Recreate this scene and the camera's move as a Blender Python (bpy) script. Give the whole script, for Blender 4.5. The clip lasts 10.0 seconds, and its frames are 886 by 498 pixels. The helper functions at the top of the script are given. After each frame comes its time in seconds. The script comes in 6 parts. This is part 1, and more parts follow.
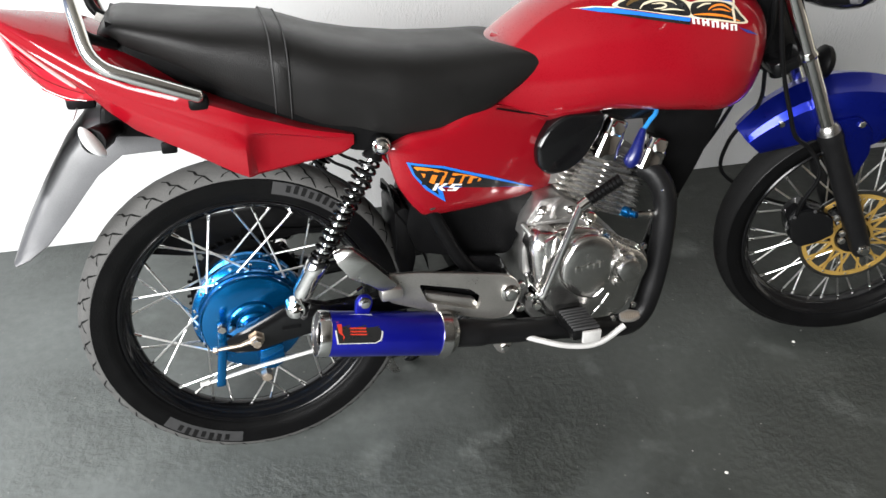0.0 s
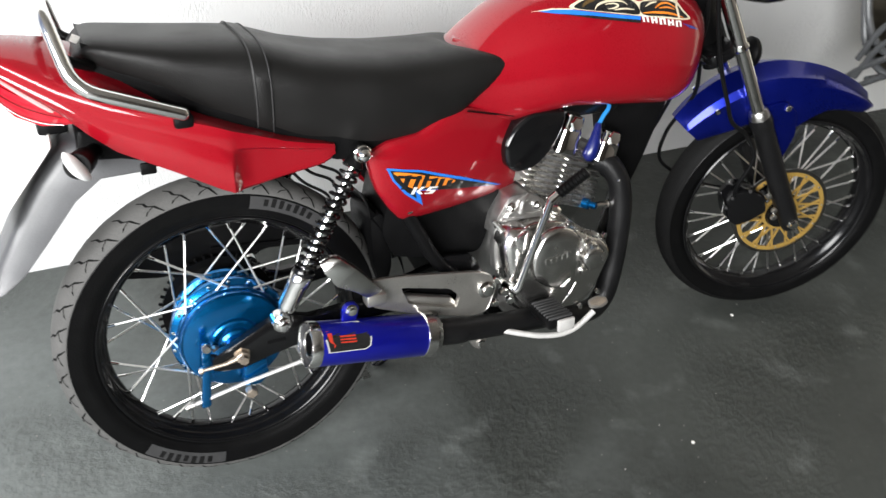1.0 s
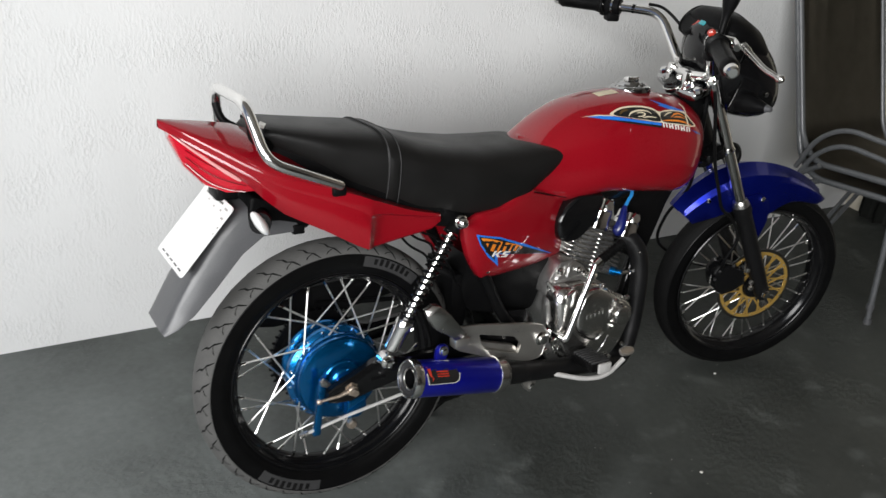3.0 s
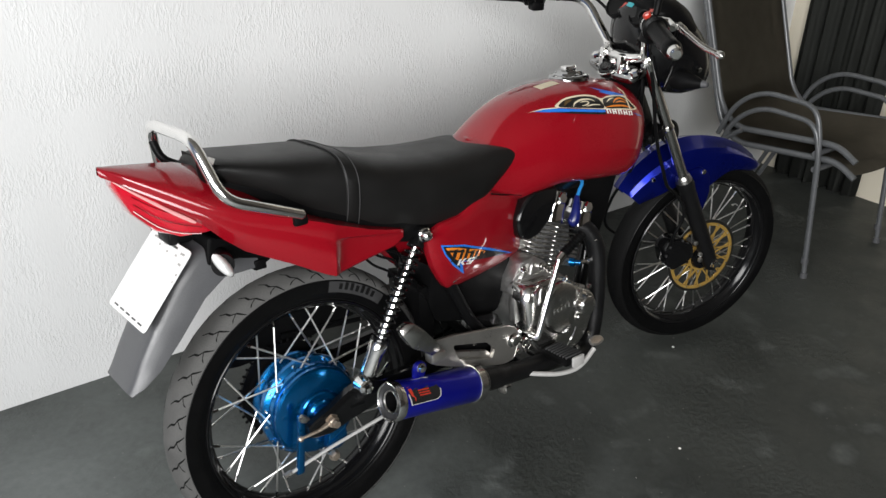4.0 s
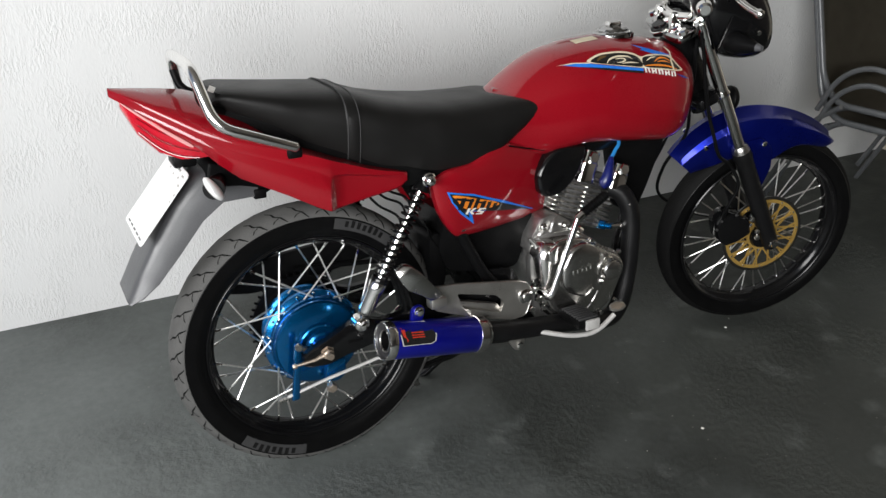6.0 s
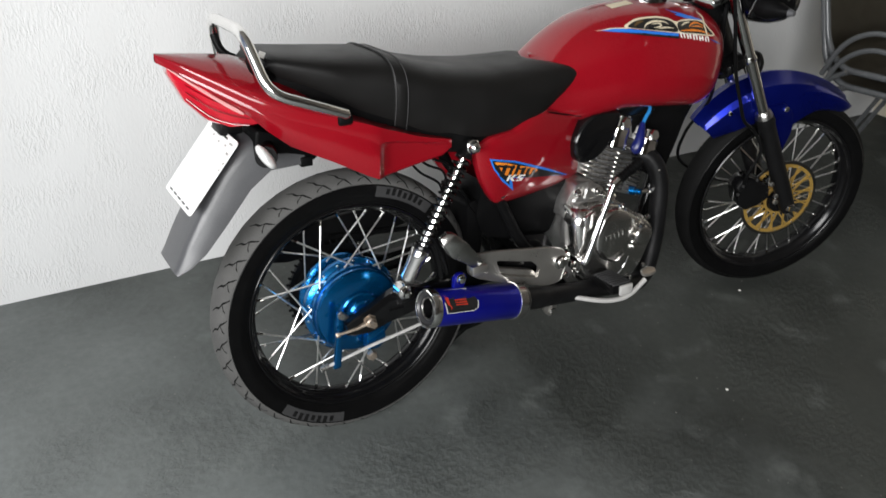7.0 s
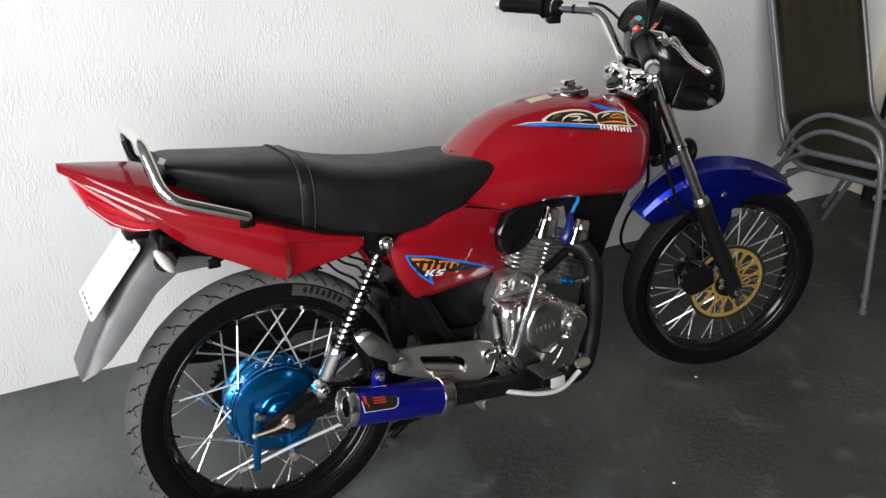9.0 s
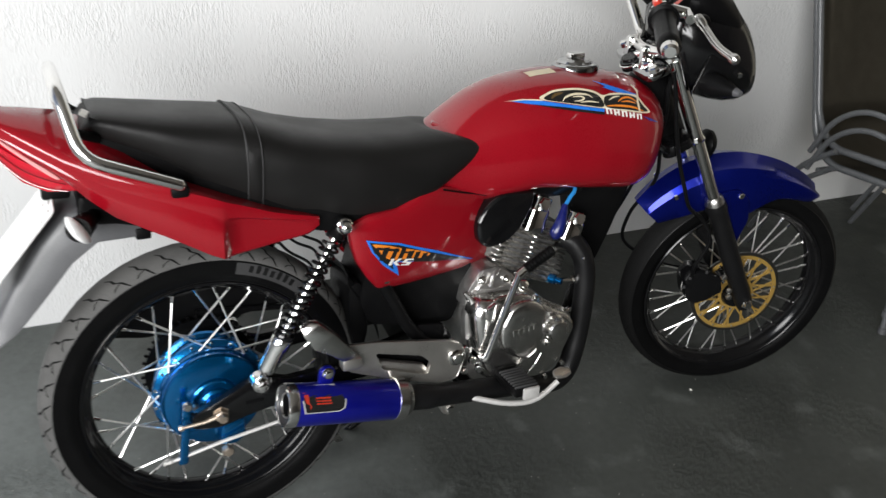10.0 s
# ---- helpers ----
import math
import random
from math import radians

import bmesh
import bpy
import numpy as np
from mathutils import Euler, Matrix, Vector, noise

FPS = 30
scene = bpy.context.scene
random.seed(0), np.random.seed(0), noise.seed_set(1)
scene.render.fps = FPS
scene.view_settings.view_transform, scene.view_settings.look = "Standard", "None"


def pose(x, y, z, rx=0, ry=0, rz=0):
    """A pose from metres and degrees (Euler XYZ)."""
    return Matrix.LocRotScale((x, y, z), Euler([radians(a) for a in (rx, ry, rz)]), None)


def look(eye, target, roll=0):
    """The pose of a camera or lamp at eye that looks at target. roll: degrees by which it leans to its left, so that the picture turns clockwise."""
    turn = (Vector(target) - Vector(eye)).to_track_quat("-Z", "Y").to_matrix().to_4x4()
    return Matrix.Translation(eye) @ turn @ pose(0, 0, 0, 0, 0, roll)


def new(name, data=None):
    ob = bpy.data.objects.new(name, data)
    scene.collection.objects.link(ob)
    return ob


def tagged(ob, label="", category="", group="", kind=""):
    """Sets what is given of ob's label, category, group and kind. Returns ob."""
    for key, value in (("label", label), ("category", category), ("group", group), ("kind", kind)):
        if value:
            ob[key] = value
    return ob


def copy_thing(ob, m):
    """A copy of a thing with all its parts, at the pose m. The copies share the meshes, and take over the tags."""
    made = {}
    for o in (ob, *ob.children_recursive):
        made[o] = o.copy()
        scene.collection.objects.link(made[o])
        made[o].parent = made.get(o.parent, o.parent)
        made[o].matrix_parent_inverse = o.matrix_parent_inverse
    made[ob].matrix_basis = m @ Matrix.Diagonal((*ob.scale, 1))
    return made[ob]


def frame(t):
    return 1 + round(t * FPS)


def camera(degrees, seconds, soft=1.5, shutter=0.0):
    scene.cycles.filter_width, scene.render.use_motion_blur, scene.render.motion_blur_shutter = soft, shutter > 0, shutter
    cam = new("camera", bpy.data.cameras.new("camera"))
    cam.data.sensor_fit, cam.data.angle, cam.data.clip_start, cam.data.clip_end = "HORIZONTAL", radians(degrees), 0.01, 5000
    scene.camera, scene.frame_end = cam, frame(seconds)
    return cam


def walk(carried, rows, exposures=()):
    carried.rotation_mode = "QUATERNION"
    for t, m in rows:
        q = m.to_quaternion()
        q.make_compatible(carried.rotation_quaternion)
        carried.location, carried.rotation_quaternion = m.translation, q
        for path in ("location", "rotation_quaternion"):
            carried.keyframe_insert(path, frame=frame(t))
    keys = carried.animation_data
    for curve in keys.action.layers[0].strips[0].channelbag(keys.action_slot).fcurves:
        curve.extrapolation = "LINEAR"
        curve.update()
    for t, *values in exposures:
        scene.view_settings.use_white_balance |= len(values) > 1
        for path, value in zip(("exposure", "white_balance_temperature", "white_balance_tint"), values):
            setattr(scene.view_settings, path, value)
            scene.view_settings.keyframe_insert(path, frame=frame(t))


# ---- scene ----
cam = camera(55.0, 10.0, 1.45, 0.5)
PATH = [
    (0, (-0.039, -1.201, 1.352), (0.46, 0.356, 0.201), 2.2),
    (0.5, (-0.066, -1.23, 1.363), (0.476, 0.315, 0.213), 3.6),
    (1, (-0.208, -1.17, 1.36), (0.542, 0.299, 0.228), 3.2),
    (1.5, (-0.434, -1.217, 1.376), (0.383, 0.251, 0.291), 2.4),
    (2, (-0.564, -1.35, 1.381), (0.275, 0.159, 0.37), 1.0),
    (2.5, (-0.66, -1.41, 1.424), (0.265, 0.124, 0.533), 2.9),
    (3, (-0.685, -1.328, 1.426), (0.297, 0.167, 0.532), 6.7),
    (3.2, (-0.698, -1.269, 1.429), (0.369, 0.16, 0.524), 6.3),
    (4.3, (-0.746, -1.205, 1.439), (0.401, 0.167, 0.544), 2.4),
    (4.5, (-0.717, -1.238, 1.439), (0.366, 0.185, 0.543), 1.8),
    (5, (-0.548, -1.379, 1.409), (0.346, 0.145, 0.471), 2.7),
    (5.2, (-0.492, -1.407, 1.402), (0.336, 0.136, 0.436), 3.0),
    (6.3, (-0.529, -1.392, 1.415), (0.32, 0.132, 0.437), 2.3),
    (6.5, (-0.573, -1.364, 1.418), (0.291, 0.142, 0.425), 3.0),
    (7, (-0.652, -1.311, 1.407), (0.253, 0.135, 0.363), 3.6),
    (7.5, (-0.661, -1.286, 1.397), (0.29, 0.098, 0.31), 3.8),
    (8, (-0.646, -1.289, 1.406), (0.333, 0.091, 0.341), 3.7),
    (8.2, (-0.612, -1.303, 1.421), (0.373, 0.101, 0.393), 3.3),
    (8.5, (-0.549, -1.35, 1.449), (0.426, 0.127, 0.516), 2.3),
    (9, (-0.446, -1.403, 1.443), (0.45, 0.152, 0.56), 1.3),
    (9.5, (-0.374, -1.378, 1.436), (0.49, 0.171, 0.513), 1.9),
    (10, (-0.25, -1.245, 1.412), (0.587, 0.281, 0.427), 5.8),
]
EXPOSURES = [(0.0, 0.80), (0.5, 0.75), (1.0, 0.77), (1.5, 0.64), (2.0, 0.1), (2.5, -0.16), (3.0, -0.16), (5.0, -0.03), (6.5, -0.14), (7.0, -0.08), (8.0, 0.35), (8.5, 0.35), (9.0, -0.02), (9.5, -0.06), (10.0, 0.06)]
walk(cam, [(t, look(eye, target, roll)) for t, eye, target, roll in PATH], EXPOSURES)

# ---- light: a garage under an added, unseen roof, open to the daylight at its west end ----
world = bpy.data.worlds.new("sky")
scene.world = world
world.use_nodes = True
wn = world.node_tree
sky = wn.nodes.new("ShaderNodeTexSky")
sky.sky_type = "NISHITA"
sky.sun_disc = False
sky.sun_elevation, sky.sun_rotation = radians(49), radians(-14)
sky.air_density, sky.dust_density, sky.ozone_density = 0.45, 3.0, 0.5
wn.links.new(sky.outputs[0], wn.nodes["Background"].inputs[0])
wn.nodes["Background"].inputs[1].default_value = 0.10

sun = new("sun", bpy.data.lights.new("sun", "SUN"))
sun.data.energy, sun.data.angle, sun.data.color = 3.0, radians(0.5), (1.0, 0.95, 0.88)
sun.matrix_world = look((-5, 20, 24), (0, 0, 0))

# the open west end: daylight from the yard
gate_light = new("gate_daylight", bpy.data.lights.new("gate_daylight", "AREA"))
gate_light.data.shape, gate_light.data.size, gate_light.data.size_y = "RECTANGLE", 3.8, 1.8
gate_light.data.energy, gate_light.data.color = 170.0, (1.0, 0.998, 0.992)
gate_light.data.spread = radians(118)
gate_light.matrix_world = look((-2.4, -2.75, 1.9), (2.2, 0.7, 1.4))


# ---- materials ----
def material(name):
    m = bpy.data.materials.new(name)
    m.use_nodes = True
    return m, m.node_tree.nodes, m.node_tree.links, m.node_tree.nodes["Principled BSDF"]


def plain(name, color, rough=0.5, metal=0.0, coat=0.0, scale=40.0, vary=0.12, bump=0.0, coat_rough=0.05, spec=0.5, fine=400.0):
    """A surface with grain at two scales: its colour and its roughness vary."""
    m, n, k, b = material(name)
    b.inputs["Metallic"].default_value = metal
    b.inputs["Coat Weight"].default_value = coat
    b.inputs["Coat Roughness"].default_value = coat_rough
    b.inputs["Specular IOR Level"].default_value = spec
    co = n.new("ShaderNodeTexCoord")
    big, small = n.new("ShaderNodeTexNoise"), n.new("ShaderNodeTexNoise")
    big.inputs["Scale"].default_value, small.inputs["Scale"].default_value = scale, fine
    big.inputs["Detail"].default_value = 4
    add = n.new("ShaderNodeMath")
    add.operation = "ADD"
    k.new(co.outputs["Object"], big.inputs["Vector"])
    k.new(co.outputs["Object"], small.inputs["Vector"])
    k.new(big.outputs[0], add.inputs[0])
    k.new(small.outputs[0], add.inputs[1])
    ramp = n.new("ShaderNodeMapRange")
    ramp.inputs["From Min"].default_value, ramp.inputs["From Max"].default_value = 0.6, 1.4
    k.new(add.outputs[0], ramp.inputs["Value"])
    mix = n.new("ShaderNodeMix")
    mix.data_type = "RGBA"
    mix.inputs["A"].default_value = (*[c * (1 - vary) for c in color], 1)
    mix.inputs["B"].default_value = (*[min(1, c * (1 + vary)) for c in color], 1)
    k.new(ramp.outputs[0], mix.inputs["Factor"])
    k.new(mix.outputs["Result"], b.inputs["Base Color"])
    rr = n.new("ShaderNodeMapRange")
    rr.inputs["To Min"].default_value, rr.inputs["To Max"].default_value = max(0.02, rough * 0.8), min(1, rough * 1.25)
    k.new(ramp.outputs[0], rr.inputs["Value"])
    k.new(rr.outputs[0], b.inputs["Roughness"])
    if bump:
        bp = n.new("ShaderNodeBump")
        bp.inputs["Strength"].default_value, bp.inputs["Distance"].default_value = bump, 0.002
        k.new(small.outputs[0], bp.inputs["Height"])
        k.new(bp.outputs[0], b.inputs["Normal"])
    return m


def textured_wall(name, color, strength=0.22):
    """Painted plaster with a coarse sprayed texture of short upright runs."""
    m, n, k, b = material(name)
    co, mp = n.new("ShaderNodeTexCoord"), n.new("ShaderNodeMapping")
    mp.inputs["Scale"].default_value = (1.0, 1.0, 0.34)
    k.new(co.outputs["Object"], mp.inputs["Vector"])
    a, c, d = (n.new("ShaderNodeTexNoise") for _ in range(3))
    a.inputs["Scale"].default_value, a.inputs["Detail"].default_value = 165, 3
    a.inputs["Distortion"].default_value = 0.6
    c.inputs["Scale"].default_value, c.inputs["Detail"].default_value = 190, 2
    d.inputs["Scale"].default_value, d.inputs["Detail"].default_value = 2.2, 5
    for x in (a, c, d):
        k.new(mp.outputs[0], x.inputs["Vector"])
    st = n.new("ShaderNodeMapRange")
    st.inputs["From Min"].default_value, st.inputs["From Max"].default_value = 0.42, 0.66
    k.new(a.outputs[0], st.inputs["Value"])
    ad = n.new("ShaderNodeMath")
    ad.operation = "MULTIPLY_ADD"
    k.new(c.outputs[0], ad.inputs[0])
    ad.inputs[1].default_value = 0.35
    k.new(st.outputs[0], ad.inputs[2])
    bp = n.new("ShaderNodeBump")
    bp.inputs["Strength"].default_value, bp.inputs["Distance"].default_value = strength, 0.004
    g, gr = n.new("ShaderNodeTexNoise"), n.new("ShaderNodeMapRange")
    g.inputs["Scale"].default_value, g.inputs["Detail"].default_value = 9, 4
    gr.inputs["From Min"].default_value, gr.inputs["From Max"].default_value = 0.38, 0.62
    gr.inputs["To Min"].default_value, gr.inputs["To Max"].default_value = strength * 0.25, strength * 1.5
    k.new(co.outputs["Object"], g.inputs["Vector"])
    k.new(g.outputs[0], gr.inputs["Value"])
    k.new(gr.outputs[0], bp.inputs["Strength"])
    k.new(ad.outputs[0], bp.inputs["Height"])
    k.new(bp.outputs[0], b.inputs["Normal"])
    mix = n.new("ShaderNodeMix")
    mix.data_type = "RGBA"
    mix.inputs["A"].default_value = (*[x * 0.90 for x in color], 1)
    mix.inputs["B"].default_value = (*color, 1)
    mr = n.new("ShaderNodeMapRange")
    mr.inputs["From Min"].default_value, mr.inputs["From Max"].default_value = 0.3, 0.65
    k.new(d.outputs[0], mr.inputs["Value"])
    k.new(mr.outputs[0], mix.inputs["Factor"])
    k.new(mix.outputs["Result"], b.inputs["Base Color"])
    b.inputs["Roughness"].default_value = 0.62
    return m


def painted_floor(name):
    """Grey floor paint over rough concrete: blotches, scuffs, and patches where the coarse grit shows through."""
    m, n, k, b = material(name)
    co = n.new("ShaderNodeTexCoord")
    a, c, d, e, g = (n.new("ShaderNodeTexNoise") for _ in range(5))
    for x, s, det in ((a, 1.6, 6), (c, 7, 8), (d, 48, 7), (e, 420, 2), (g, 2.6, 6)):
        x.inputs["Scale"].default_value, x.inputs["Detail"].default_value = s, det
        k.new(co.outputs["Object"], x.inputs["Vector"])
    a.inputs["Distortion"].default_value = 0.8
    d.inputs["Roughness"].default_value = 0.60

    def span(src, lo, hi, to_lo=0.0, to_hi=1.0):
        r = n.new("ShaderNodeMapRange")
        r.inputs["From Min"].default_value, r.inputs["From Max"].default_value = lo, hi
        r.inputs["To Min"].default_value, r.inputs["To Max"].default_value = to_lo, to_hi
        k.new(src, r.inputs["Value"])
        return r.outputs[0]

    def blend(kind, factor, x, y):
        q = n.new("ShaderNodeMix")
        q.data_type, q.blend_type = "RGBA", kind
        for socket, v in (("Factor", factor), ("A", x), ("B", y)):
            if isinstance(v, (float, tuple)):
                q.inputs[socket].default_value = v
            else:
                k.new(v, q.inputs[socket])
        return q.outputs["Result"]

    base = blend("MIX", span(a.outputs[0], 0.35, 0.65), (0.031, 0.034, 0.031, 1), (0.054, 0.0585, 0.0535, 1))
    worn = blend("MIX", span(c.outputs[0], 0.58, 0.80, 0.0, 0.55), base, (0.18, 0.192, 0.182, 1))
    # paler towards the gate: dust, and daylight's fall-off put into the colour, ragged edge
    sep, across, lit_side = n.new("ShaderNodeSeparateXYZ"), n.new("ShaderNodeMath"), n.new("ShaderNodeMath")
    across.operation = lit_side.operation = "MULTIPLY_ADD"
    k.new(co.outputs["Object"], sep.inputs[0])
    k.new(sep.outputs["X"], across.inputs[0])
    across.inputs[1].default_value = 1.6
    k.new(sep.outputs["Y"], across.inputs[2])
    k.new(g.outputs[0], lit_side.inputs[0])
    lit_side.inputs[1].default_value = 2.4
    k.new(across.outputs[0], lit_side.inputs[2])
    worn = blend("MIX", span(lit_side.outputs[0], 2.15, -0.5, 0.0, 0.95), worn, (0.240, 0.262, 0.256, 1))
    grain = blend("MULTIPLY", 1.0, worn, span(d.outputs[0], 0.32, 0.68, 0.90, 1.10))
    # pale specks where the paint is chipped
    v = n.new("ShaderNodeTexVoronoi")
    v.inputs["Scale"].default_value = 26
    k.new(co.outputs["Object"], v.inputs["Vector"])
    k.new(blend("MIX", span(v.outputs["Distance"], 0.035, 0.075, 0.5, 0.0), grain, (0.24, 0.235, 0.215, 1)), b.inputs["Base Color"])
    k.new(span(c.outputs[0], 0.3, 0.7, 0.40, 0.66), b.inputs["Roughness"])
    b.inputs["Specular IOR Level"].default_value = 0.32
    # relief: smooth paint, and coarse crumbs in the rough patches
    rough = span(g.outputs[0], 0.46, 0.64, 0.05, 0.55)
    crumbs = span(d.outputs[0], 0.36, 0.66)
    mul, ad = n.new("ShaderNodeMath"), n.new("ShaderNodeMath")
    mul.operation, ad.operation = "MULTIPLY", "MULTIPLY_ADD"
    k.new(crumbs, mul.inputs[0])
    k.new(rough, mul.inputs[1])
    k.new(e.outputs[0], ad.inputs[0])
    ad.inputs[1].default_value = 0.05
    k.new(mul.outputs[0], ad.inputs[2])
    bp = n.new("ShaderNodeBump")
    bp.inputs["Strength"].default_value, bp.inputs["Distance"].default_value = 0.70, 0.006
    k.new(ad.outputs[0], bp.inputs["Height"])
    k.new(bp.outputs[0], b.inputs["Normal"])
    return m


WALL = textured_wall("white_textured_plaster", (0.735, 0.74, 0.735), 0.25)
BEIGE = textured_wall("beige_plaster", (0.62, 0.57, 0.46), 0.25)
# tone of the walls out of view, kept dark to cut bounce light
BROWN = textured_wall("unseen_dark_brown", (0.07, 0.058, 0.046), 0.25)
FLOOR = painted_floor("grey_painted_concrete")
CEIL = plain("unseen_ceiling_tone", (0.16, 0.15, 0.135), 0.7)
RED = plain("red_gloss_paint", (0.215, 0.0032, 0.0085), 0.30, 0.0, 1.0, 6, 0.06, coat_rough=0.03, spec=0.1)
BLUE = plain("blue_metallic_paint", (0.003, 0.010, 0.21), 0.30, 0.85, 0.35, 8, 0.12)
EXBLUE = plain("blue_anodised_tube", (0.006, 0.009, 0.33), 0.33, 0.75, 0.6, 20, 0.1)
CYAN = plain("light_blue_anodised", (0.001, 0.135, 0.375), 0.22, 0.9, 0.5, 30, 0.12)
CAST_SHADED = plain("shaded_cast_grey", (0.10, 0.10, 0.10), 0.5, 0.3, 0.0, 40, 0.2)
DISH = plain("dark_dished_steel", (0.045, 0.045, 0.047), 0.34, 0.4, 0.0, 40, 0.2)
BRIGHT = plain("bright_plated_tube", (0.88, 0.87, 0.85), 0.17, 1.0, 0.0, 30, 0.05)
FIN = plain("bright_fin_edge", (0.74, 0.725, 0.70), 0.26, 1.0, 0.0, 30, 0.1)
CHROME = plain("chrome", (0.82, 0.81, 0.79), 0.06, 1.0, 0.0, 30, 0.06)
ALU = plain("cast_aluminium", (0.52, 0.51, 0.495), 0.36, 0.95, 0.0, 25, 0.12, 0.03, fine=120)
POLISHED = plain("polished_aluminium", (0.66, 0.65, 0.63), 0.24, 1.0, 0.0, 12, 0.06, fine=45)
SATIN = plain("satin_grey_metal", (0.43, 0.415, 0.388), 0.32, 0.9, 0.0, 30, 0.1, 0.1)
BLACK = plain("black_gloss_paint", (0.004, 0.004, 0.0043), 0.14, 0.0, 0.0, 12, 0.2, spec=0.45)
RIM = plain("black_rim_paint", (0.004, 0.004, 0.0043), 0.15, 0.0, 0.0, 30, 0.2, spec=0.30)
MATT = plain("black_plastic", (0.004, 0.004, 0.0042), 0.38, 0.0, 0.0, 40, 0.2, 0.2, spec=0.08)
PIPE = plain("matt_black_pipe", (0.006, 0.006, 0.0063), 0.34, 0.0, 0.0, 30, 0.25, 0.2, spec=0.22)
RUBBER = plain("tyre_rubber", (0.0032, 0.0032, 0.0033), 0.34, 0.0, 0.0, 30, 0.25, 0.25, spec=0.11)
TREAD = plain("worn_tread_rubber", (0.076, 0.075, 0.072), 0.8, 0.0, 0.0, 25, 0.3, 0.4)
# front tyre's tread: the dimmer light there is put into this darker colour
TREAD_SHADED = plain("shaded_tread_rubber", (0.0042, 0.0042, 0.0042), 0.7, 0.0, 0.0, 25, 0.3, 0.4, spec=0.12)
GROOVE_SHADE = plain("tread_groove_shade", (0.006, 0.006, 0.006), 0.9, spec=0.1)
LETTER = plain("raised_rubber_letter", (0.005, 0.005, 0.005), 0.5, spec=0.2)
SCUFF = plain("dusty_rubber", (0.024, 0.024, 0.0245), 0.7, 0, 0, 60, 0.3)
VINYL = plain("black_seat_vinyl", (0.0068, 0.0066, 0.0064), 0.42, 0.0, 0.0, 14, 0.15, 0.3, fine=650, spec=0.25)
GREYPL = plain("grey_plastic", (0.072, 0.073, 0.077), 0.36, 0.0, 0.0, 14, 0.12, 0.12)
GOLD = plain("gold_anodised", (0.52, 0.33, 0.085), 0.38, 0.6, 0.0, 30, 0.1)
DARKCHROME = plain("dark_chrome", (0.46, 0.46, 0.46), 0.1, 1.0, 0.0, 40, 0.1)
SILVER = plain("silver_plate", (0.62, 0.61, 0.59), 0.38, 0.4, 0.0, 60, 0.1)
SPOKE = plain("bright_spoke_wire", (0.78, 0.77, 0.75), 0.30, 1.0, 0.0, 60, 0.08)
ROTOR = plain("dark_disc_steel", (0.22, 0.215, 0.21), 0.32, 1.0, 0.0, 50, 0.15)
STEEL = plain("brushed_steel", (0.5, 0.49, 0.47), 0.28, 1.0, 0.0, 50, 0.12)
RUSTY = plain("tarnished_bolt", (0.44, 0.37, 0.30), 0.42, 0.9, 0.0, 150, 0.3)
SCUFFED = plain("pale_grit", (0.36, 0.35, 0.33), 0.8)
WHITE = plain("white_plate", (0.82, 0.82, 0.81), 0.4)
CLEAR = plain("clear_lens", (0.75, 0.75, 0.74), 0.12, 0.0, 0.8)
LENS = plain("red_lens", (0.42, 0.002, 0.014), 0.08, 0.0, 1.0, 40, 0.15)
LENS_DARK = plain("dark_red_lens", (0.16, 0.0008, 0.004), 0.1, 0.0, 1.0)
LENS_GLINT = plain("pale_pink_glint", (0.62, 0.30, 0.29), 0.12, 0, 1.0)
D_BLUE = plain("decal_blue", (0.015, 0.16, 0.62), 0.3, 0, 0.8)
D_NAVY = plain("decal_navy", (0.01, 0.03, 0.22), 0.3, 0, 0.8)
D_ORANGE = plain("decal_orange", (0.72, 0.21, 0.02), 0.3, 0, 0.8)
D_BLACK = plain("decal_black", (0.01, 0.01, 0.01), 0.3, 0, 0.8)
D_WHITE = plain("decal_white", (0.78, 0.76, 0.72), 0.3, 0, 0.8)
D_BROWN = plain("decal_brown", (0.10, 0.06, 0.02), 0.3, 0, 0.8)
D_CREAM = plain("sticker_cream", (0.66, 0.58, 0.42), 0.5)
D_RED = plain("decal_red", (0.42, 0.03, 0.015), 0.3, 0, 0.6)
D_GREEN = plain("dial_cyan", (0.05, 0.32, 0.36), 0.4)
CABLE_BLUE = plain("blue_rubber_cable", (0.003, 0.007, 0.085), 0.3, 0, 0.2)
CABLE_SKY = plain("light_blue_cable", (0.02, 0.2, 0.5), 0.35)
TUBE_GREY = plain("grey_powder_coat", (0.092, 0.096, 0.10), 0.3, 0.1, 0.0, 40, 0.12)
SLING = plain("black_mesh_sling", (0.118, 0.104, 0.080), 0.85, 0, 0, 20, 0.2, 0.6, fine=900, spec=0.1)
DRAPE = plain("dark_green_grey_drape", (0.036, 0.038, 0.034), 0.7, 0, 0, 5, 0.3, spec=0.2)


# ---- mesh tools ----
def finish(bm, angle=38):
    bmesh.ops.recalc_face_normals(bm, faces=bm.faces[:])
    for f in bm.faces:
        f.smooth = True
    lim = radians(angle)
    for e in bm.edges:
        if len(e.link_faces) == 2 and e.calc_face_angle(0) > lim:
            e.smooth = False
    return bm


def part(name, bm, mat, parent=None, label="", m=None, angle=38):
    finish(bm, angle)
    me = bpy.data.meshes.new(name)
    bm.to_mesh(me)
    bm.free()
    me.materials.append(mat)
    ob = new(name, me)
    if parent:
        ob.parent = parent
    if m is not None:
        ob.matrix_basis = m
    if label:
        ob["label"] = label
    return ob


